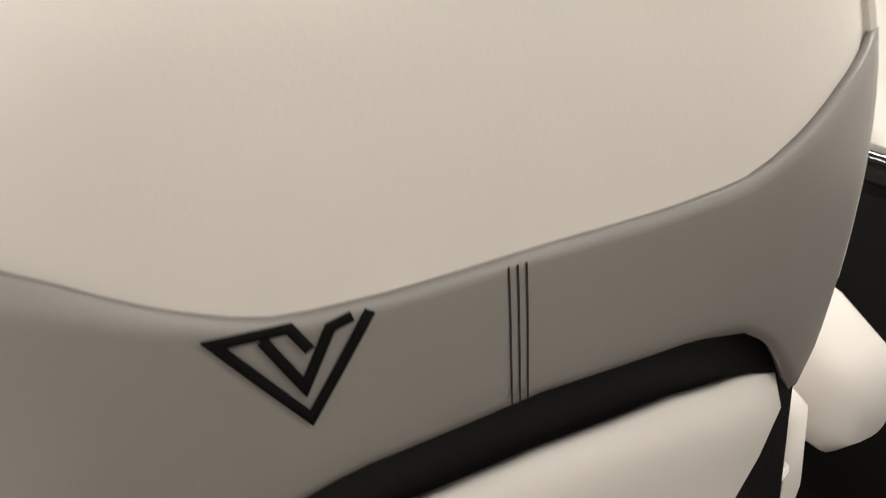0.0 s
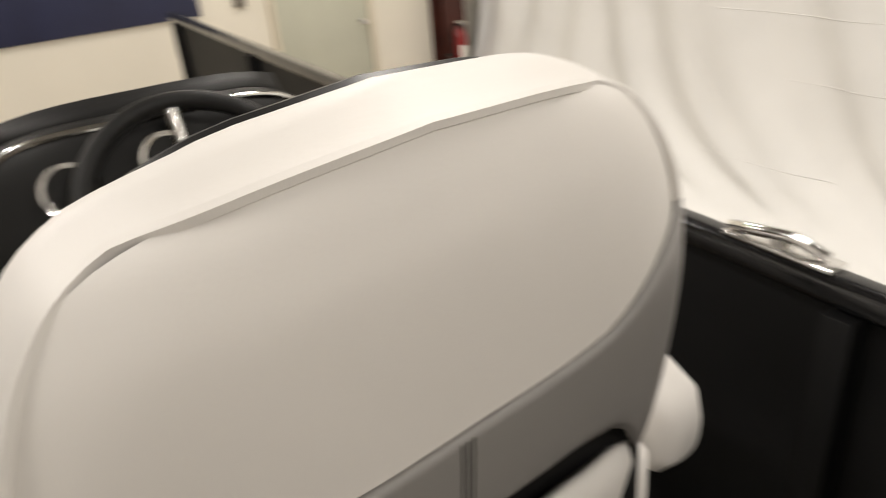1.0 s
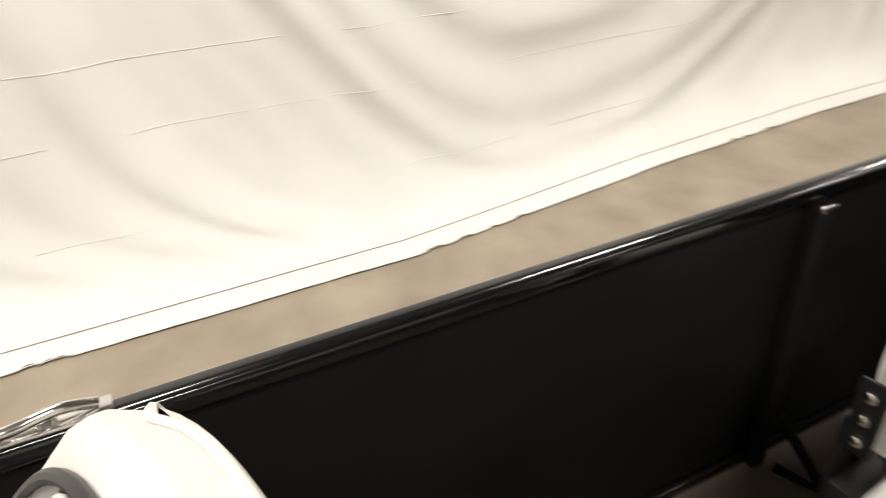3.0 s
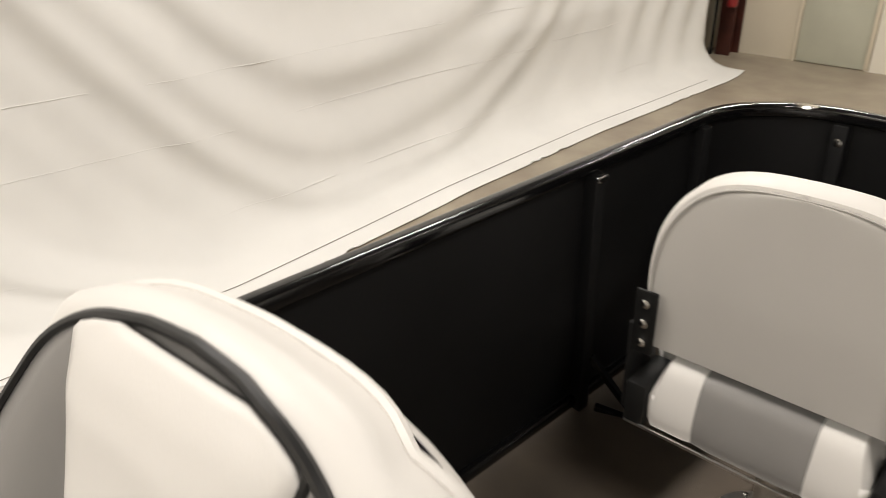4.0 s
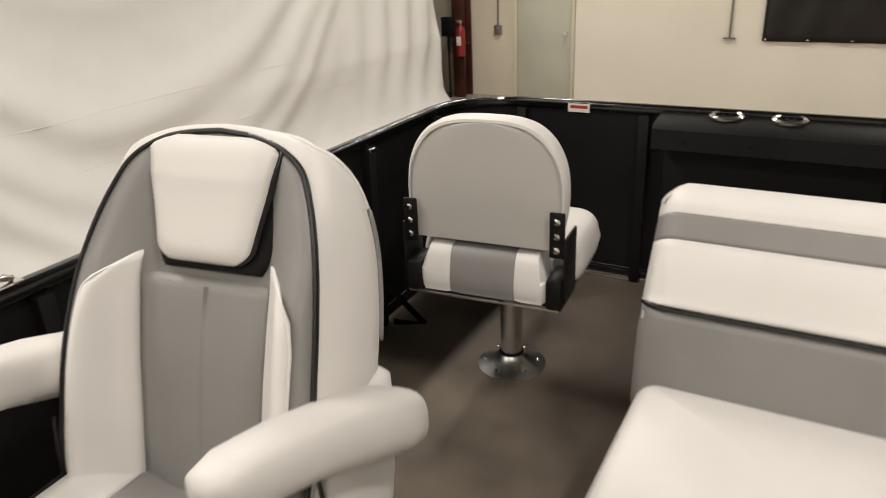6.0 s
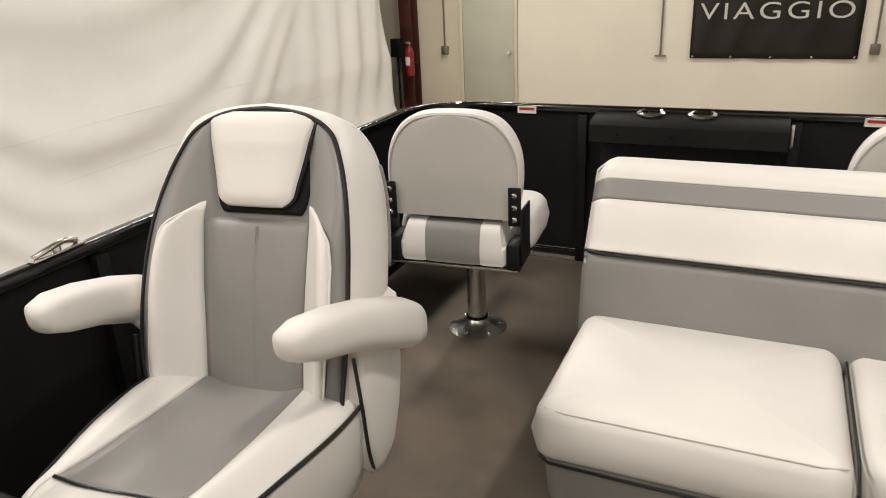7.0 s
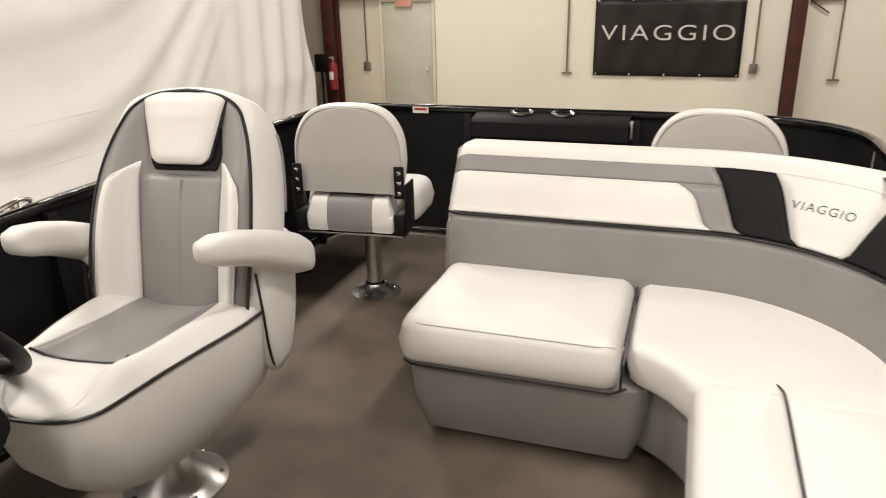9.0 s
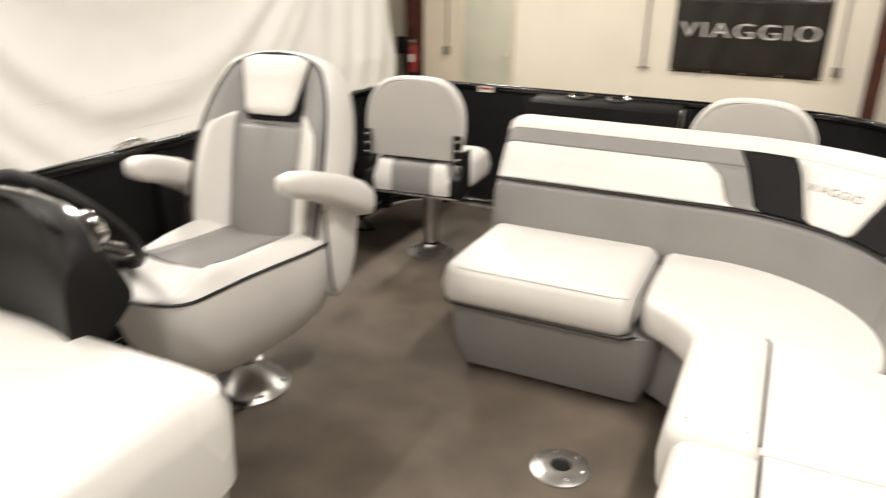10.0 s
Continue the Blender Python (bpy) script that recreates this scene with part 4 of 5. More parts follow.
def y_rear(x, z):
    y = smooth_interp(z, [(0.44, 0.03), (0.62, -0.010), (0.75, -0.045), (0.83, -0.058), (0.92, -0.068), (1.0, -0.069), (1.05, -0.062), (1.09, -0.050), (1.12, -0.040)])
    q = min(1, abs(x) / max(w_rear(min(z, 1.08)), 0.05))
    return y + 0.010 * q ** 2 + 0.024 * q ** 6


def mirror(half):
    return half + [(-x, y, z) for x, y, z in half[::-1][1:]]


ZS = [p.y for p in FRONT]
front = mirror([(-p.x, y_front(p.x, p.y), p.y) for p in FRONT])
rear_half = [(-p.x, y_rear(p.x, p.y) + 0.014, p.y) for p in REAR]
inner_half = [(-p.x * 0.955, y_rear(p.x * 0.955, p.y), 0.44 + (p.y - 0.44) * 0.990) for p in REAR]
rearr, rear_in = mirror(rear_half), mirror(inner_half)
def between(a, b, k, swell):
    return [(p[0] + (q[0] - p[0]) * k + swell * (p[0] / 0.27), p[1] + (q[1] - p[1]) * k, p[2] + (q[2] - p[2]) * k + swell * max(0, (p[2] - 0.9) / 0.22)) for p, q in zip(a, b)]
part("side_wrap", grid([front, between(front, rearr, 0.2, 0.006), between(front, rearr, 0.5, 0.010), between(front, rearr, 0.8, 0.006), rearr, rear_in]), VINYL_WHITE, hc,
     "white vinyl side and top wrap", angle=50)
rows = []
for x, y, z in inner_half:
    if z < 0.86:
        continue
    w = -x
    rows.append([(w * u, y_rear(w * u, z) - 0.006 * (1 - u ** 6) * max(0, min(1, (1.115 - z) * 12)), z) for u in [-1 + 2 * k / 24 for k in range(25)]])
part("rear_cover", grid(rows), VINYL_WHITE, hc, "white vinyl rear cover", angle=70)


def chair_patch(name, zlist, x0, x1, surf, mat, label="", lift=0.004, puff=0.0, nu=14, side=1, thick=0.006):
    """A sewn panel on the chair's front."""
    rows = []
    n = len(zlist)
    for i, z in enumerate(zlist):
        a, b = x0(z), x1(z)
        row = []
        for j in range(nu + 1):
            u = j / nu
            x = a + (b - a) * u
            q = min(1, 5 * u, 5 * (1 - u)) * min(1, 6 * i / (n - 1), 6 * (1 - i / (n - 1)))
            q = q * (2 - q)
            row.append((x, surf(x, z) + side * (lift + puff * q), z))
        rows.append(row)
    ob = part(name, grid(rows), mat, hc, label, angle=60)
    sol = ob.modifiers.new("thick", "SOLIDIFY")
    sol.thickness, sol.offset = thick, 0
    return ob


def zrange(a, b, n):
    return [a + (b - a) * i / n for i in range(n + 1)]


# rear: upper white cover, lower grey band with a slung edge
def band_edge(x):
    return interp(abs(x), [(0, 0.920), (0.07, 0.919), (0.12, 0.921), (0.145, 0.928), (0.17, 0.939), (0.20, 0.954), (0.25, 0.975)])
def low_edge(x):
    return interp(abs(x), [(0, 0.839), (0.10, 0.833), (0.14, 0.822), (0.165, 0.803), (0.19, 0.771), (0.215, 0.738), (0.228, 0.728), (0.245, 0.756)])
rows = []
for i in range(13):
    t = i / 12
    row = []
    for j in range(33):
        u = -1 + 2 * j / 32
        x0 = u * 0.246
        z = low_edge(x0) + (band_edge(u * 0.248) - low_edge(x0)) * t
        x = u * (w_rear(z) - 0.010)
        row.append((x, y_rear(x, z) - 0.008 - 0.003 * min(1, 6 * t) * (1 - u ** 8), z))
    # its ends are drawn round the sides
    for sx, ks in ((1, (0.0, 0.05)), (-1, (0.0, 0.05))):
        for k in ks:
            z = low_edge(0.246) + 0.22 * k + (band_edge(0.248) + 0.07 * k - low_edge(0.246) - 0.22 * k) * t
            w = w_rear(z)
            xa, ya = w, y_rear(w, z) + 0.014
            xb, yb = w_front(z), y_front(w_front(z), z)
            p = (sx * (xa + (xb - xa) * k + 0.004 * min(1, k * 5) + 0.003), ya + (yb - ya) * k - 0.011 * (1 - k * 2), z)
            row = row + [p] if sx > 0 else [p] + row
    rows.append(row)
ob = part("rear_band", grid(rows), VINYL_GREY, hc, "grey vinyl band across the chair's rear", angle=70)
ob.modifiers.new("thick", "SOLIDIFY").thickness = 0.006
# three sewn lines on the band
for dx in (-0.0189, -0.0146, -0.0103):
    pts = [(dx, y_rear(dx, z) - 0.0115, z) for z in zrange(0.842, band_edge(0) - 0.003, 10)]
    part("stitch_line", tube(pts, 0.0005, 6), THREAD, hc, "dark stitching")
# angular emblem on the band: two nested strokes
def ribbon(points, w, close=False):
    bm = bmesh.new()
    pts = [Vector((p[0], p[1])) for p in points]
    n = len(pts)
    a, b = [], []
    for i, p in enumerate(pts):
        d0 = (p - pts[i - 1]).normalized() if i else (pts[1] - p).normalized()
        d1 = (pts[i + 1] - p).normalized() if i < n - 1 else d0
        n0, n1 = Vector((-d0.y, d0.x)), Vector((-d1.y, d1.x))
        m = (n0 + n1).normalized()
        k = w / 2 / max(0.35, m.dot(n0))
        a.append(p + m * k)
        b.append(p - m * k)
    def up(q):
        x, z = q
        return (x, y_rear(x, z) - 0.0128, z)
    va, vb = [bm.verts.new(up(q)) for q in a], [bm.verts.new(up(q)) for q in b]
    for i in range(n - 1):
        bm.faces.new((va[i], va[i + 1], vb[i + 1], vb[i]))
    return bm
def fine(points, k=6):
    out = []
    for p, q in zip(points, points[1:]):
        out += [(p[0] + (q[0] - p[0]) * i / k, p[1] + (q[1] - p[1]) * i / k) for i in range(k)]
    return out + [points[-1]]
EMB = [[(-0.093, 0.855), (-0.139, 0.797), (-0.183, 0.860), (-0.141, 0.858), (-0.132, 0.842)],
       [(-0.104, 0.855), (-0.118, 0.852), (-0.139, 0.819), (-0.157, 0.855)]]
EMBLEM_BLACK = material("emblem_black", (0.008, 0.008, 0.008), 0.9, spec=0.05)
for pts in EMB:
    pts = [(-0.140 + (x + 0.183) * 0.66, 0.874 + (z - 0.797) * 0.74) for x, z in pts]
    ob = part("emblem_stroke", ribbon(fine(pts, 5), 0.0043), EMBLEM_BLACK, hc, "black angular emblem")
    sol = ob.modifiers.new("thick", "SOLIDIFY")
    sol.thickness, sol.offset = 0.0012, 0
# black slab that stands for the shade in the slot, and lower rear housing
part("slot", box((-0.214, -0.034, 0.62), (0.214, -0.018, 0.850), 0.006), VINYL_BLACK, hc, "black slab for the shade in the gap under the back")
rows = []
for i in range(15):
    t = i / 14
    row = []
    for j in range(25):
        u = -1 + 2 * j / 24
        top = interp(abs(u), [(0, 0.792), (0.4, 0.788), (0.7, 0.774), (1.0, 0.738)])
        z = 0.40 + (top - 0.40) * t
        row.append((u * interp(z, [(0.40, 0.200), (0.55, 0.212), (0.75, 0.220)]),
                    interp(z, [(0.40, 0.020), (0.60, -0.024), (0.79, -0.060)]) + (0.010 if i == 14 else 0.0) + 0.012 * u * u + 0.024 * abs(u) ** 6, z))
    rows.append(row)
ob = part("rear_housing", grid(rows), VINYL_WHITE, hc, "white moulded rear housing")
ob.modifiers.new("thick", "SOLIDIFY").thickness = -0.01
part("vent_frame", tube([(0.135, -0.012, 0.50), (0.232, 0.010, 0.50), (0.243, 0.014, 0.60), (0.150, -0.012, 0.575)], 0.006, 8, closed=True), VINYL_WHITE, hc, "white vent frame").location = (-0.018, -0.034, 0.050)
mesh_bm = bmesh.new()
for i in range(8):
    a = i / 7
    tube([(0.140 + 0.088 * a, -0.0125 + 0.021 * a, 0.503), (0.152 + 0.086 * min(1, a + 0.2), -0.0125 + 0.024 * min(1, a + 0.2), 0.572 + 0.024 * a)], 0.0020, 5, bm=mesh_bm)
    tube([(0.152 + 0.088 * a, -0.0125 + 0.024 * a, 0.572 + 0.024 * a), (0.140 + 0.088 * min(1, a + 0.2), -0.0125 + 0.021 * min(1, a + 0.2), 0.503)], 0.0020, 5, bm=mesh_bm)
part("vent_mesh", mesh_bm, PLASTIC, hc, "black diamond vent mesh").location = (-0.018, -0.034, 0.050)
part("housing_seam", tube([(0.04, -0.031, 0.612), (0.10, -0.036, 0.636), (0.16, -0.034, 0.652), (0.212, -0.014, 0.664)], 0.0018, 6), THREAD, hc, "dark seam line")

# front: grey field, white bolsters, grey centre, headrest with black trim, piping
chair_patch("front_field", ZS[::2][:-1] + ZS[-3:-1], lambda z: -max(w_front(z) - 0.004, 0.001), lambda z: max(w_front(z) - 0.004, 0.001), y_front, VINYL_GREY, "grey vinyl front field", 0.0, 0.0, 18)
def head_w(z):
    return interp(z, [(0.88, 0.078), (0.917, 0.083), (0.96, 0.092), (1.02, 0.107), (1.085, 0.122), (1.12, 0.125)])
def clampw(z, x):
    return min(max(w_front(z) - 0.006, 0.002), x)
def trim_w(z, more):
    k = max(0.0, (0.922 - z) / 0.026)
    return clampw(z, head_w(z) + more - 0.012 * min(1, k) ** 2 - 0.6 * more * max(0.0, (z - 1.04) / 0.05))
def pillow_w(z):
    k = max(0.0, (0.942 - z) / 0.026)
    return clampw(z, head_w(z) - 0.020 * min(1, k) ** 2.5)
def y_head(x, z):
    return y_front(0.35 * x, z)
chair_patch("headrest_trim", zrange(0.897, 1.088, 26), lambda z: -trim_w(z, 0.030), lambda z: trim_w(z, 0.010), y_head, VINYL_BLACK, "black vinyl headrest trim", 0.008, 0.0, 18, thick=0.010)
chair_patch("headrest", zrange(0.916, 1.095, 28), lambda z: -pillow_w(z), pillow_w, lambda x, z: y_head(x, z) - 0.012 * max(0, (z - 1.04) / 0.05), VINYL_WHITE, "white vinyl headrest pillow", 0.026, 0.010, 18)
part("headrest_piping", tube([(-pillow_w(z) - 0.002, y_head(pillow_w(z), z) + 0.020 - 0.012 * max(0, (z - 1.04) / 0.05), z) for z in zrange(1.078, 0.917, 20)] +
                             [(pillow_w(z) + 0.001, y_head(pillow_w(z), z) + 0.020 - 0.012 * max(0, (z - 1.04) / 0.05), z) for z in zrange(0.917, 1.078, 20)], 0.0055, 8), PIPING, hc, "black piping round the headrest")
def inner_w(z):
    return interp(z, [(0.46, 0.117), (0.65, 0.118), (0.88, 0.126), (0.95, 0.120)])
chair_patch("centre_panel", zrange(0.46, 0.884, 20), lambda z: -inner_w(z) + 0.003, lambda z: inner_w(z) - 0.003, y_front, VINYL_GREY, "grey vinyl centre panel", 0.004, 0.005, 24)
for dx in (-0.0022, 0.0022):
    part("centre_seam", tube([(dx, y_front(0, z) + 0.0115, z) for z in zrange(0.50, 0.874, 16)], 0.0011, 6), VINYL_GREY, hc, "double stitched centre seam")
def bol_out(z):
    return min(w_front(z) - 0.024, interp(z, [(0.46, 0.178), (0.60, 0.198), (0.75, 0.203), (0.83, 0.200), (0.872, 0.192), (0.892, 0.180), (0.918, 0.124)]))
for sx in (-1, 1):
    a, b = ((lambda z: -bol_out(z)), (lambda z: -inner_w(z))) if sx < 0 else (inner_w, bol_out)
    chair_patch("side_bolster", zrange(0.46, 0.918, 26), a, b, y_front, VINYL_WHITE, "white vinyl side bolster", 0.006, 0.010, 12)
    part("bolster_cord", tube([(sx * (bol_out(z) + 0.001), y_front(bol_out(z), z) + 0.009, z) for z in zrange(0.47, 0.917, 40)], 0.0028, 6), VINYL_WHITE, hc, "white raised seam cord")
pip = [(x, y + 0.003, z) for x, y, z in front]
part("piping", tube(pip, 0.0048, 8), PIPING, hc, "black piping round the back")
part("seam_cord", tube([(x, y - 0.003, z) for x, y, z in rear_in if z > 0.80], 0.0042, 6), VINYL_WHITE, hc)

# seat
SEAT_HALF = [(0.0, 0.790), (0.075, 0.783), (0.128, 0.755), (0.160, 0.700), (0.190, 0.600), (0.214, 0.500), (0.236, 0.400), (0.250, 0.300), (0.250, 0.200), (0.225, 0.120), (0.0, 0.100)]
SEAT = [(-x, y) for x, y in SEAT_HALF[1:-1]][::-1] + [SEAT_HALF[0]] + SEAT_HALF[1:-1] + [SEAT_HALF[-1]]
def seat_ring(scale_x, dy, z, front_drop=0.0):
    p = [Vector((x, y, 0)) for x, y in SEAT]
    out = []
    n = len(p)
    for i in range(n):
        a, b, c, d = p[i - 1], p[i], p[(i + 1) % n], p[(i + 2) % n]
        for k in range(4):
            t = k / 4
            q = 0.5 * (2 * b + (c - a) * t + (2 * a - 5 * b + 4 * c - d) * t * t + (3 * b - a - 3 * c + d) * t ** 3)
            yy = 0.40 + (q.y - 0.40) * scale_x + dy
            out.append((q.x * scale_x, yy, z(yy) if callable(z) else z))
    return out
def rim(y):
    return smooth_interp(y, [(0.08, 0.535), (0.28, 0.552), (0.45, 0.565), (0.60, 0.570), (0.70, 0.565), (0.80, 0.548)])
part("seat_shell", grid([seat_ring(0.50, -0.05, 0.238), seat_ring(0.66, -0.045, 0.252), seat_ring(0.82, -0.03, 0.300), seat_ring(0.945, -0.012, lambda y: 0.39), seat_ring(1.012, 0.0, lambda y: 0.50), seat_ring(1.0, 0.0, lambda y: rim(y) - 0.012),
                         seat_ring(1.0, 0.0, rim)], closed_u=True, caps=False), VINYL_WHITE, hc, "white vinyl seat side")
def seat_top(x, y):
    q = abs(x) / max(0.06, seat_w(y))
    z = rim(y) + 0.012
    z += 0.028 * math.exp(-((q - 0.72) / 0.16) ** 2) * (1 if y < 0.66 else max(0, 1 - (y - 0.66) / 0.09))
    z -= 0.020 * math.exp(-(q / 0.42) ** 4) * max(0, min(1, (0.62 - y) / 0.05))
    z += 0.020 * math.exp(-((y - 0.665) / 0.060) ** 2) * (1 - 0.4 * q)
    return z
def seat_w(y):
    return interp(y, [(0.10, 0.16), (0.12, 0.225), (0.20, 0.250), (0.30, 0.250), (0.40, 0.236), (0.50, 0.214), (0.60, 0.190), (0.70, 0.160), (0.755, 0.128), (0.783, 0.075), (0.790, 0.01)])
def seat_patch(name, ys, fa, fb, mat, label, nu=16):
    rows = []
    for i, y in enumerate(ys):
        a, b = fa(y), fb(y)
        row = []
        for j in range(nu + 1):
            x = a + (b - a) * j / nu
            e = min(1, (seat_w(y) - abs(x)) / 0.03, (0.791 - y) / 0.03)
            row.append((x, y, rim(y) + (seat_top(x, y) - rim(y)) * math.sin(max(0, e) * math.pi / 2)))
        rows.append(row)
    ob = part(name, grid(rows), mat, hc, label, angle=70)
    sol = ob.modifiers.new("thick", "SOLIDIFY")
    sol.thickness = 0.006
    return ob
def gx(y):
    return interp(y, [(0.1, 0.118), (0.4, 0.122), (0.62, 0.124), (0.70, 0.112), (0.755, 0.088), (0.783, 0.045), (0.790, 0.004)])
def seam_y(x):
    return 0.580 + 0.034 * min(1.0, abs(x) / 0.124) ** 2
def centre_patch(name, t0, t1, ya, yb, mat, label):
    rows = []
    for i in range(19):
        t = t0 + (t1 - t0) * i / 18
        row = []
        for j in range(21):
            u = -1 + 2 * j / 20
            y = ya(u * 0.124) + (yb(u * 0.124) - ya(u * 0.124)) * t
            x = u * (gx(y) - 0.001)
            e = max(0.0, min(1, (seat_w(y) - abs(x)) / 0.03, (0.791 - y) / 0.03))
            row.append((x, y, rim(y) + (seat_top(x, y) - rim(y)) * math.sin(e * math.pi / 2)))
        rows.append(row)
    part(name, grid(rows), mat, hc, label, angle=70).modifiers.new("thick", "SOLIDIFY").thickness = 0.006
centre_patch("seat_centre", 0, 1, lambda x: 0.10, seam_y, VINYL_GREY, "grey vinyl seat centre")
centre_patch("seat_front", 0, 1, seam_y, lambda x: 0.790, VINYL_WHITE, "white waterfall seat front")
ys = zrange(0.10, 0.788, 34)
seat_patch("seat_bolster", ys, lambda y: -seat_w(y), lambda y: -gx(y), VINYL_WHITE, "white vinyl seat bolster")
seat_patch("seat_bolster", ys, lambda y: gx(y), lambda y: seat_w(y), VINYL_WHITE, "white vinyl seat bolster")
part("front_seam", tube([(x, seam_y(x), seat_top(x, seam_y(x)) + 0.002) for x in zrange(-0.124, 0.124, 18)], 0.0035, 6), PIPING, hc, "black seam piping")
part("seat_piping", tube([(x * 1.004, y, rim(y)) for x, y, z in seat_ring(1.0, 0.0, rim)], 0.0048, 8, closed=True), PIPING, hc, "black piping round the seat")

# armrests
for sx in (-1, 1):
    bm = bmesh.new()
    rows = []
    for k, (y, z, w, h) in enumerate(((0.005, 0.632, 0.026, 0.030), (0.02, 0.637, 0.044, 0.052), (0.07, 0.660, 0.053, 0.062), (0.17, 0.706, 0.054, 0.057), (0.28, 0.750, 0.051, 0.048),
                                      (0.37, 0.776, 0.046, 0.042), (0.415, 0.786, 0.034, 0.031), (0.428, 0.789, 0.014, 0.012))):
        rows.append([(0.030 + sx * (0.325 - 0.16 * y) + w * math.copysign(abs(math.cos(a)) ** 0.7, math.cos(a)), y, z + h * math.copysign(abs(math.sin(a)) ** 0.7, math.sin(a)))
                     for a in [2 * math.pi * (j + 0.5) / 20 for j in range(20)]])
    part("armrest", grid(rows, closed_u=True, caps=True), VINYL_WHITE, hc, "white stuffed armrest", angle=80)
    part("arm_post", tube(spline([(0.01 + sx * 0.238, 0.13, 0.58), (0.02 + sx * 0.262, 0.14, 0.64), (0.03 + sx * 0.285, 0.16, 0.69)], 5), 0.030, 12), VINYL_WHITE, hc, "white padded arm support")
    rows = []
    for z, y0, y1, w in ((0.330, 0.112, 0.150, 0.006), (0.337, 0.090, 0.170, 0.018), (0.37, 0.060, 0.196, 0.027), (0.44, 0.022, 0.218, 0.032), (0.52, -0.002, 0.230, 0.034),
                         (0.62, -0.020, 0.226, 0.033), (0.69, -0.020, 0.205, 0.028), (0.71, 0.0, 0.180, 0.014)):
        rows.append([(sx * 0.238 + w * math.copysign(abs(math.cos(a)) ** 0.6, math.cos(a)), (y0 + y1) / 2 + (y1 - y0) / 2 * math.copysign(abs(math.sin(a)) ** 0.6, math.sin(a)), z)
                     for a in [2 * math.pi * (j + 0.5) / 20 for j in range(20)]])
    part("side_cover", grid(rows, closed_u=True, caps=True), VINYL_WHITE, hc, "white padded side cover", angle=80)
    part("side_piping", tube(spline([(sx * 0.252, 0.232, 0.66), (sx * 0.262, 0.236, 0.55), (sx * 0.262, 0.226, 0.45), (sx * 0.256, 0.200, 0.385), (sx * 0.246, 0.165, 0.345)], 6), 0.004, 8), PIPING, hc, "black piping")
# slide and pedestal
part("seat_slide", box((-0.07, 0.22, 0.195), (0.15, 0.44, 0.237), 0.01), PLASTIC, hc, "black seat slide")
part("slide_lever", tube([(-0.05, 0.60, 0.21), (-0.16, 0.66, 0.205), (-0.20, 0.655, 0.205)], 0.008), PLASTIC, hc, "black lever")
for nm, pr, mt in (("pedestal_post", [(0.046, 0.05), (0.046, 0.18), (0.085, 0.19), (0.085, 0.2)], ALU), ("pedestal_base", [(0.145, 0.001), (0.148, 0.008), (0.125, 0.022), (0.075, 0.075), (0.058, 0.11), (0.05, 0.112)], ALU)):
    bm = lathe(pr, 40)
    bm.transform(pose(0.05, 0.285, 0))
    part(nm, bm, mt, hc, "polished aluminium pedestal")
for k in range(6):
    b = lathe([(0.009, 0), (0.009, 0.004), (0.004, 0.007)], 10)
    b.transform(pose(0.05 + 0.128 * math.cos(k * 1.047 + 0.4), 0.285 + 0.128 * math.sin(k * 1.047 + 0.4), 0.02))
    part("base_screw", b, CHROME, hc)

# ---------- the helm console ----------
con = thing("helm_console", "white moulded helm console with a black instrument pod", "console")
def shell_ring(z, grow, slope=0.0):
    pts = round_rect(0.16 - grow, 3.04 - grow, 1.30 + grow, 3.78 + grow, 0.09, 5, 6)
    return [(x, y + slope, z) for x, y in pts]
rows = [shell_ring(0.002, -0.03), shell_ring(0.10, -0.03), shell_ring(0.40, 0.0), shell_ring(0.408, 0.010), shell_ring(0.56, 0.012), shell_ring(0.61, 0.0), shell_ring(0.635, -0.03), shell_ring(0.64, -0.06)]
part("console_body", grid(rows, closed_u=True, caps=True), GELCOAT, con, "glossy white fibreglass body")
pod = spline([(0, 2.97, 0.60), (0, 2.89, 0.69), (0, 2.91, 0.79), (0, 2.945, 0.865), (0, 2.98, 0.885), (0, 3.02, 0.872), (0, 3.05, 0.80), (0, 3.06, 0.625)], 4)
rows = []
for k in range(15):
    u = -1 + 2 * k / 14
    q = 1 - 0.30 * abs(u) ** 5
    rows.append([(0.85 + 0.31 * u, p.y + 0.05 * u * u, 0.62 + (p.z - 0.62) * q) for p in pod])
part("instrument_pod", grid(rows, caps=True), PLASTIC, con, "black instrument pod", angle=60)
part("pod_trim", tube([(0.85 + 0.31 * u, 2.955 + 0.05 * u * u, 0.62 + 0.258 * (1 - 0.30 * abs(u) ** 5)) for u in zrange(-1, 1, 24)], 0.006, 8), CHROME, con, "thin bright trim")
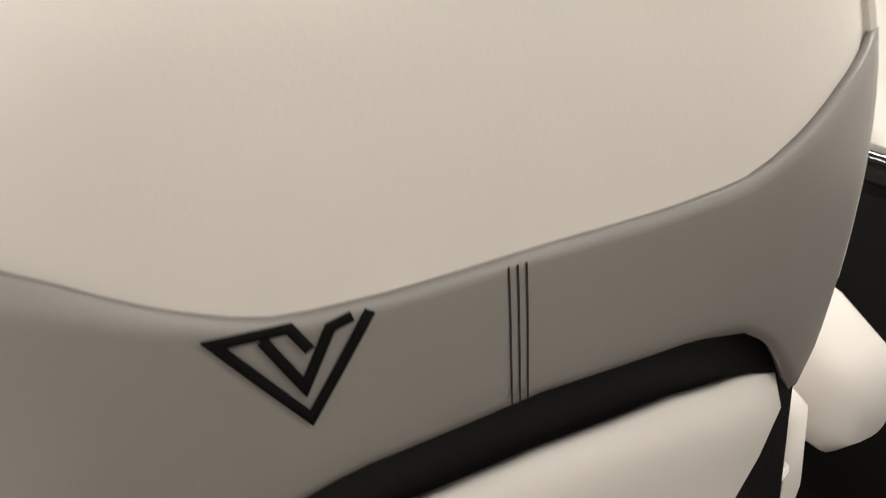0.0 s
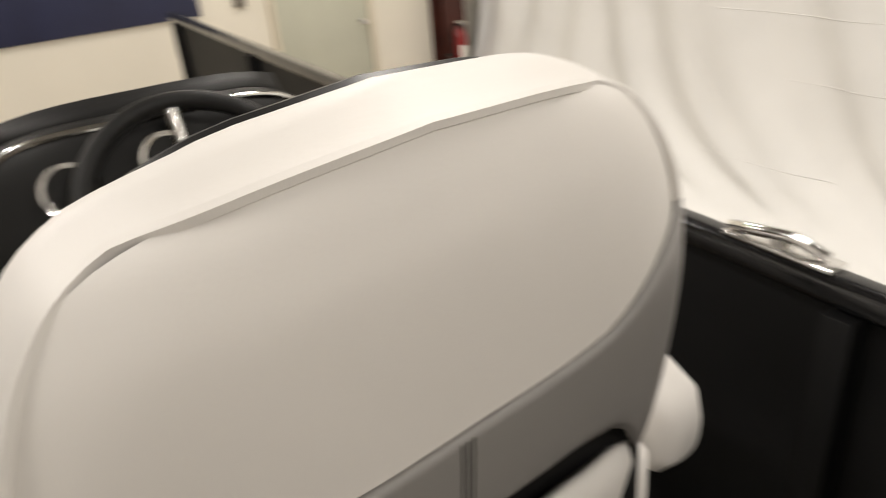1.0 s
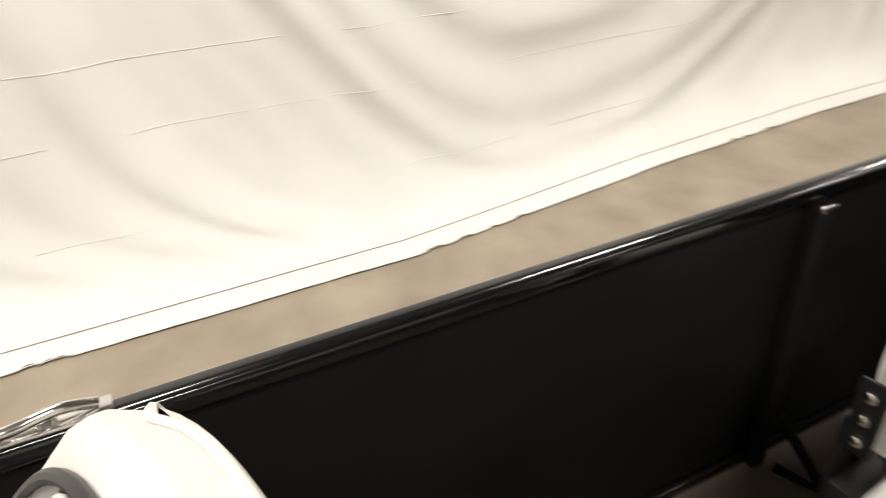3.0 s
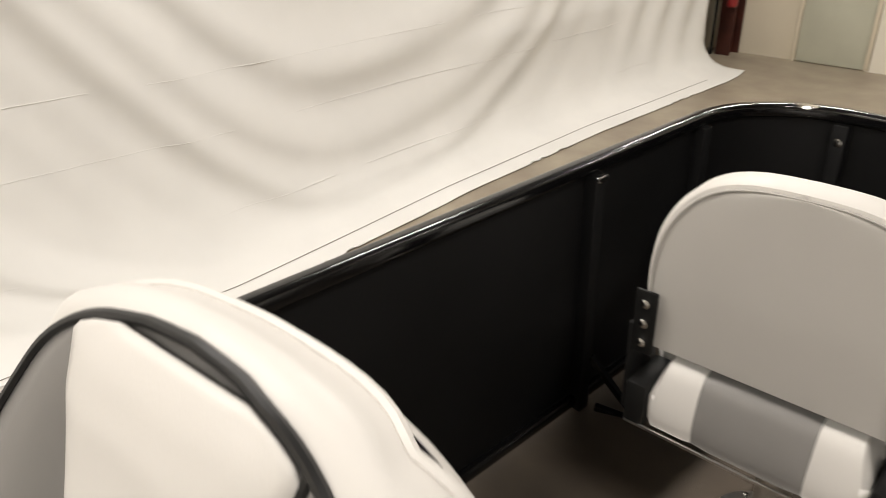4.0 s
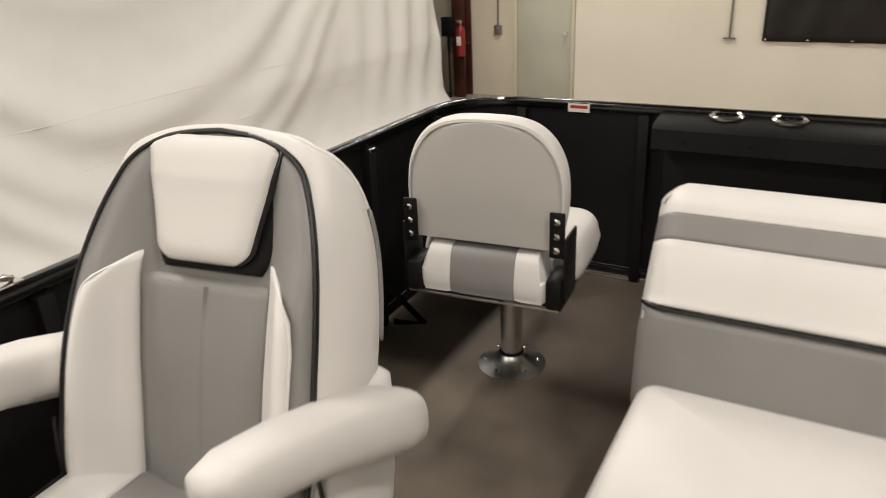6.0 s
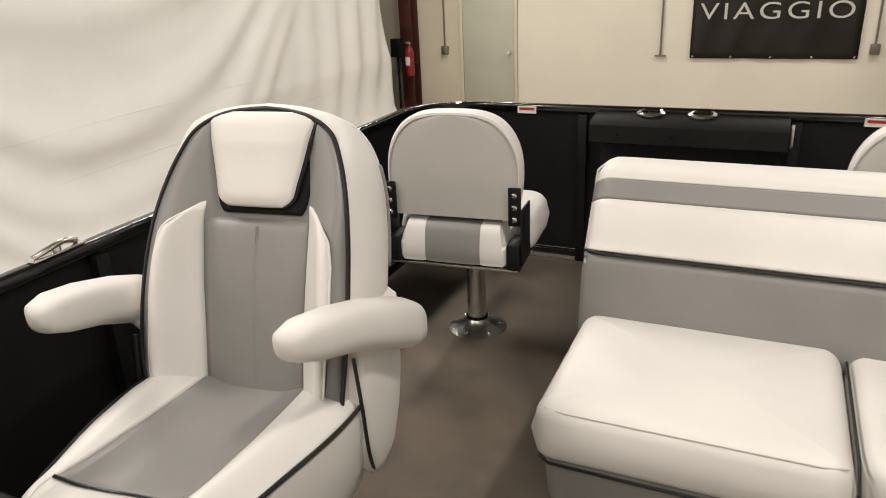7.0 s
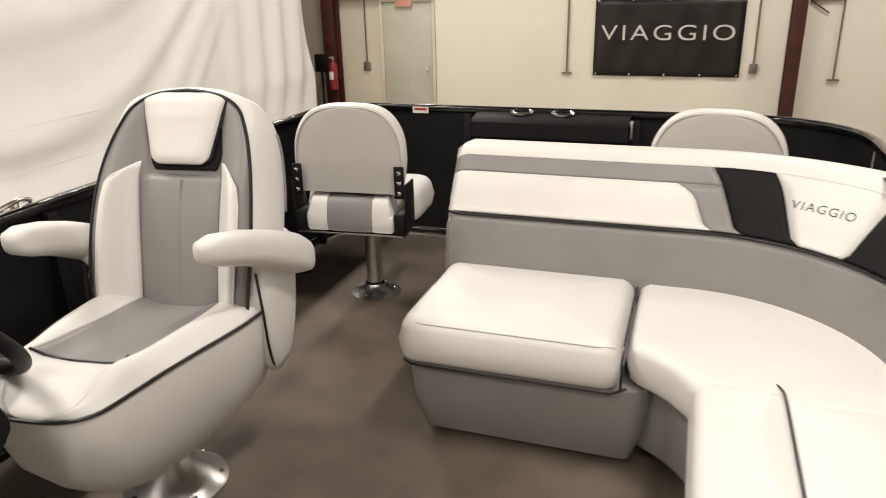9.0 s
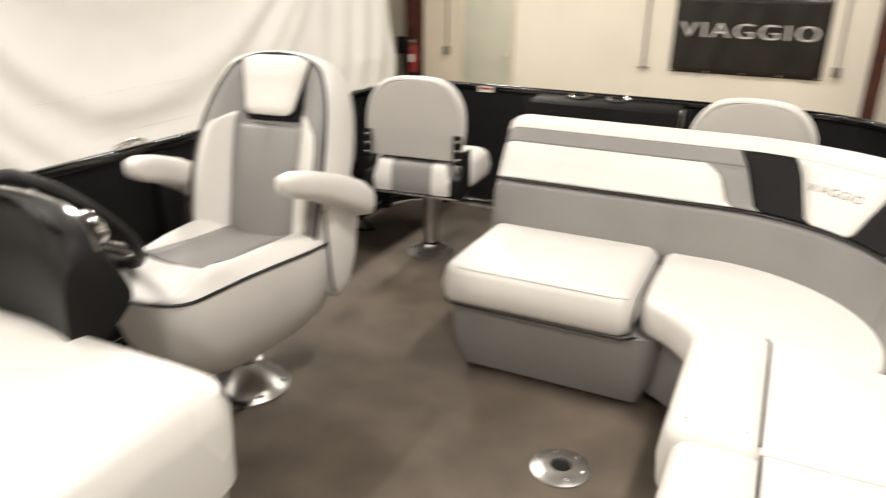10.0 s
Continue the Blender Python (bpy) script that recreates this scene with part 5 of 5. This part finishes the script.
for gx_, gz in ((0.69, 0.80), (0.85, 0.815), (1.01, 0.80)):
    g = part("gauge", lathe([(0.045, -0.01), (0.048, 0.004), (0.045, 0.010), (0.039, 0.008), (0.0, 0.006)], 28), CHROME, con, "round gauge with a bright bezel")
    g.matrix_basis = pose(gx_, 2.905, gz, 72)
    d = part("dial", lathe([(0.037, 0.0), (0.037, 0.009)], 24), PLASTIC, g, "black dial")
rows = [[(0.85 + 0.26 * u, 3.0 + 0.05 * u * u + 0.04 * t, 0.876 + 0.03 * t - 0.03 * abs(u) ** 3) for u in zrange(-1, 1, 12)] for t in (0, 0.5, 1)]
ob = part("visor", grid(rows), PLASTIC, con, "black wind visor")
ob.modifiers.new("thick", "SOLIDIFY").thickness = 0.006
bm = box((1.09, 2.93, 0.62), (1.20, 3.06, 0.72), 0.02)
part("throttle_box", bm, PLASTIC, con, "black throttle control")
part("throttle_lever", tube(spline([(1.145, 2.98, 0.70), (1.14, 2.94, 0.80), (1.12, 2.90, 0.84), (1.08, 2.90, 0.845)], 5), 0.014), CHROME, con, "chrome throttle lever")
for k in range(4):
    part("rocker_switch", box((0.66 + 0.035 * k, 2.882, 0.70), (0.69 + 0.035 * k, 2.902, 0.725), 0.003), ALU, con)
wh = part("steering_wheel", tube([(0.185 * math.cos(a), 0.185 * math.sin(a), 0) for a in [2 * math.pi * i / 48 for i in range(48)]], 0.017, 12, closed=True), PLASTIC, con,
          "black soft steering wheel rim")
wh.matrix_basis = pose(0.875, 2.815, 0.755, 52)
for a in (90, 210, 330):
    sp = tube([(0.03 * math.cos(radians(a)), 0.03 * math.sin(radians(a)), -0.03), (0.172 * math.cos(radians(a)), 0.172 * math.sin(radians(a)), 0)], 0.011, 10)
    part("spoke", sp, CHROME, wh, "bright metal spoke")
part("hub", lathe([(0.05, -0.05), (0.055, -0.03), (0.045, -0.012), (0.0, -0.008)], 24), PLASTIC, wh)
part("column", tube([(0, 0, -0.05), (0, 0, -0.14)], 0.03), PLASTIC, wh)
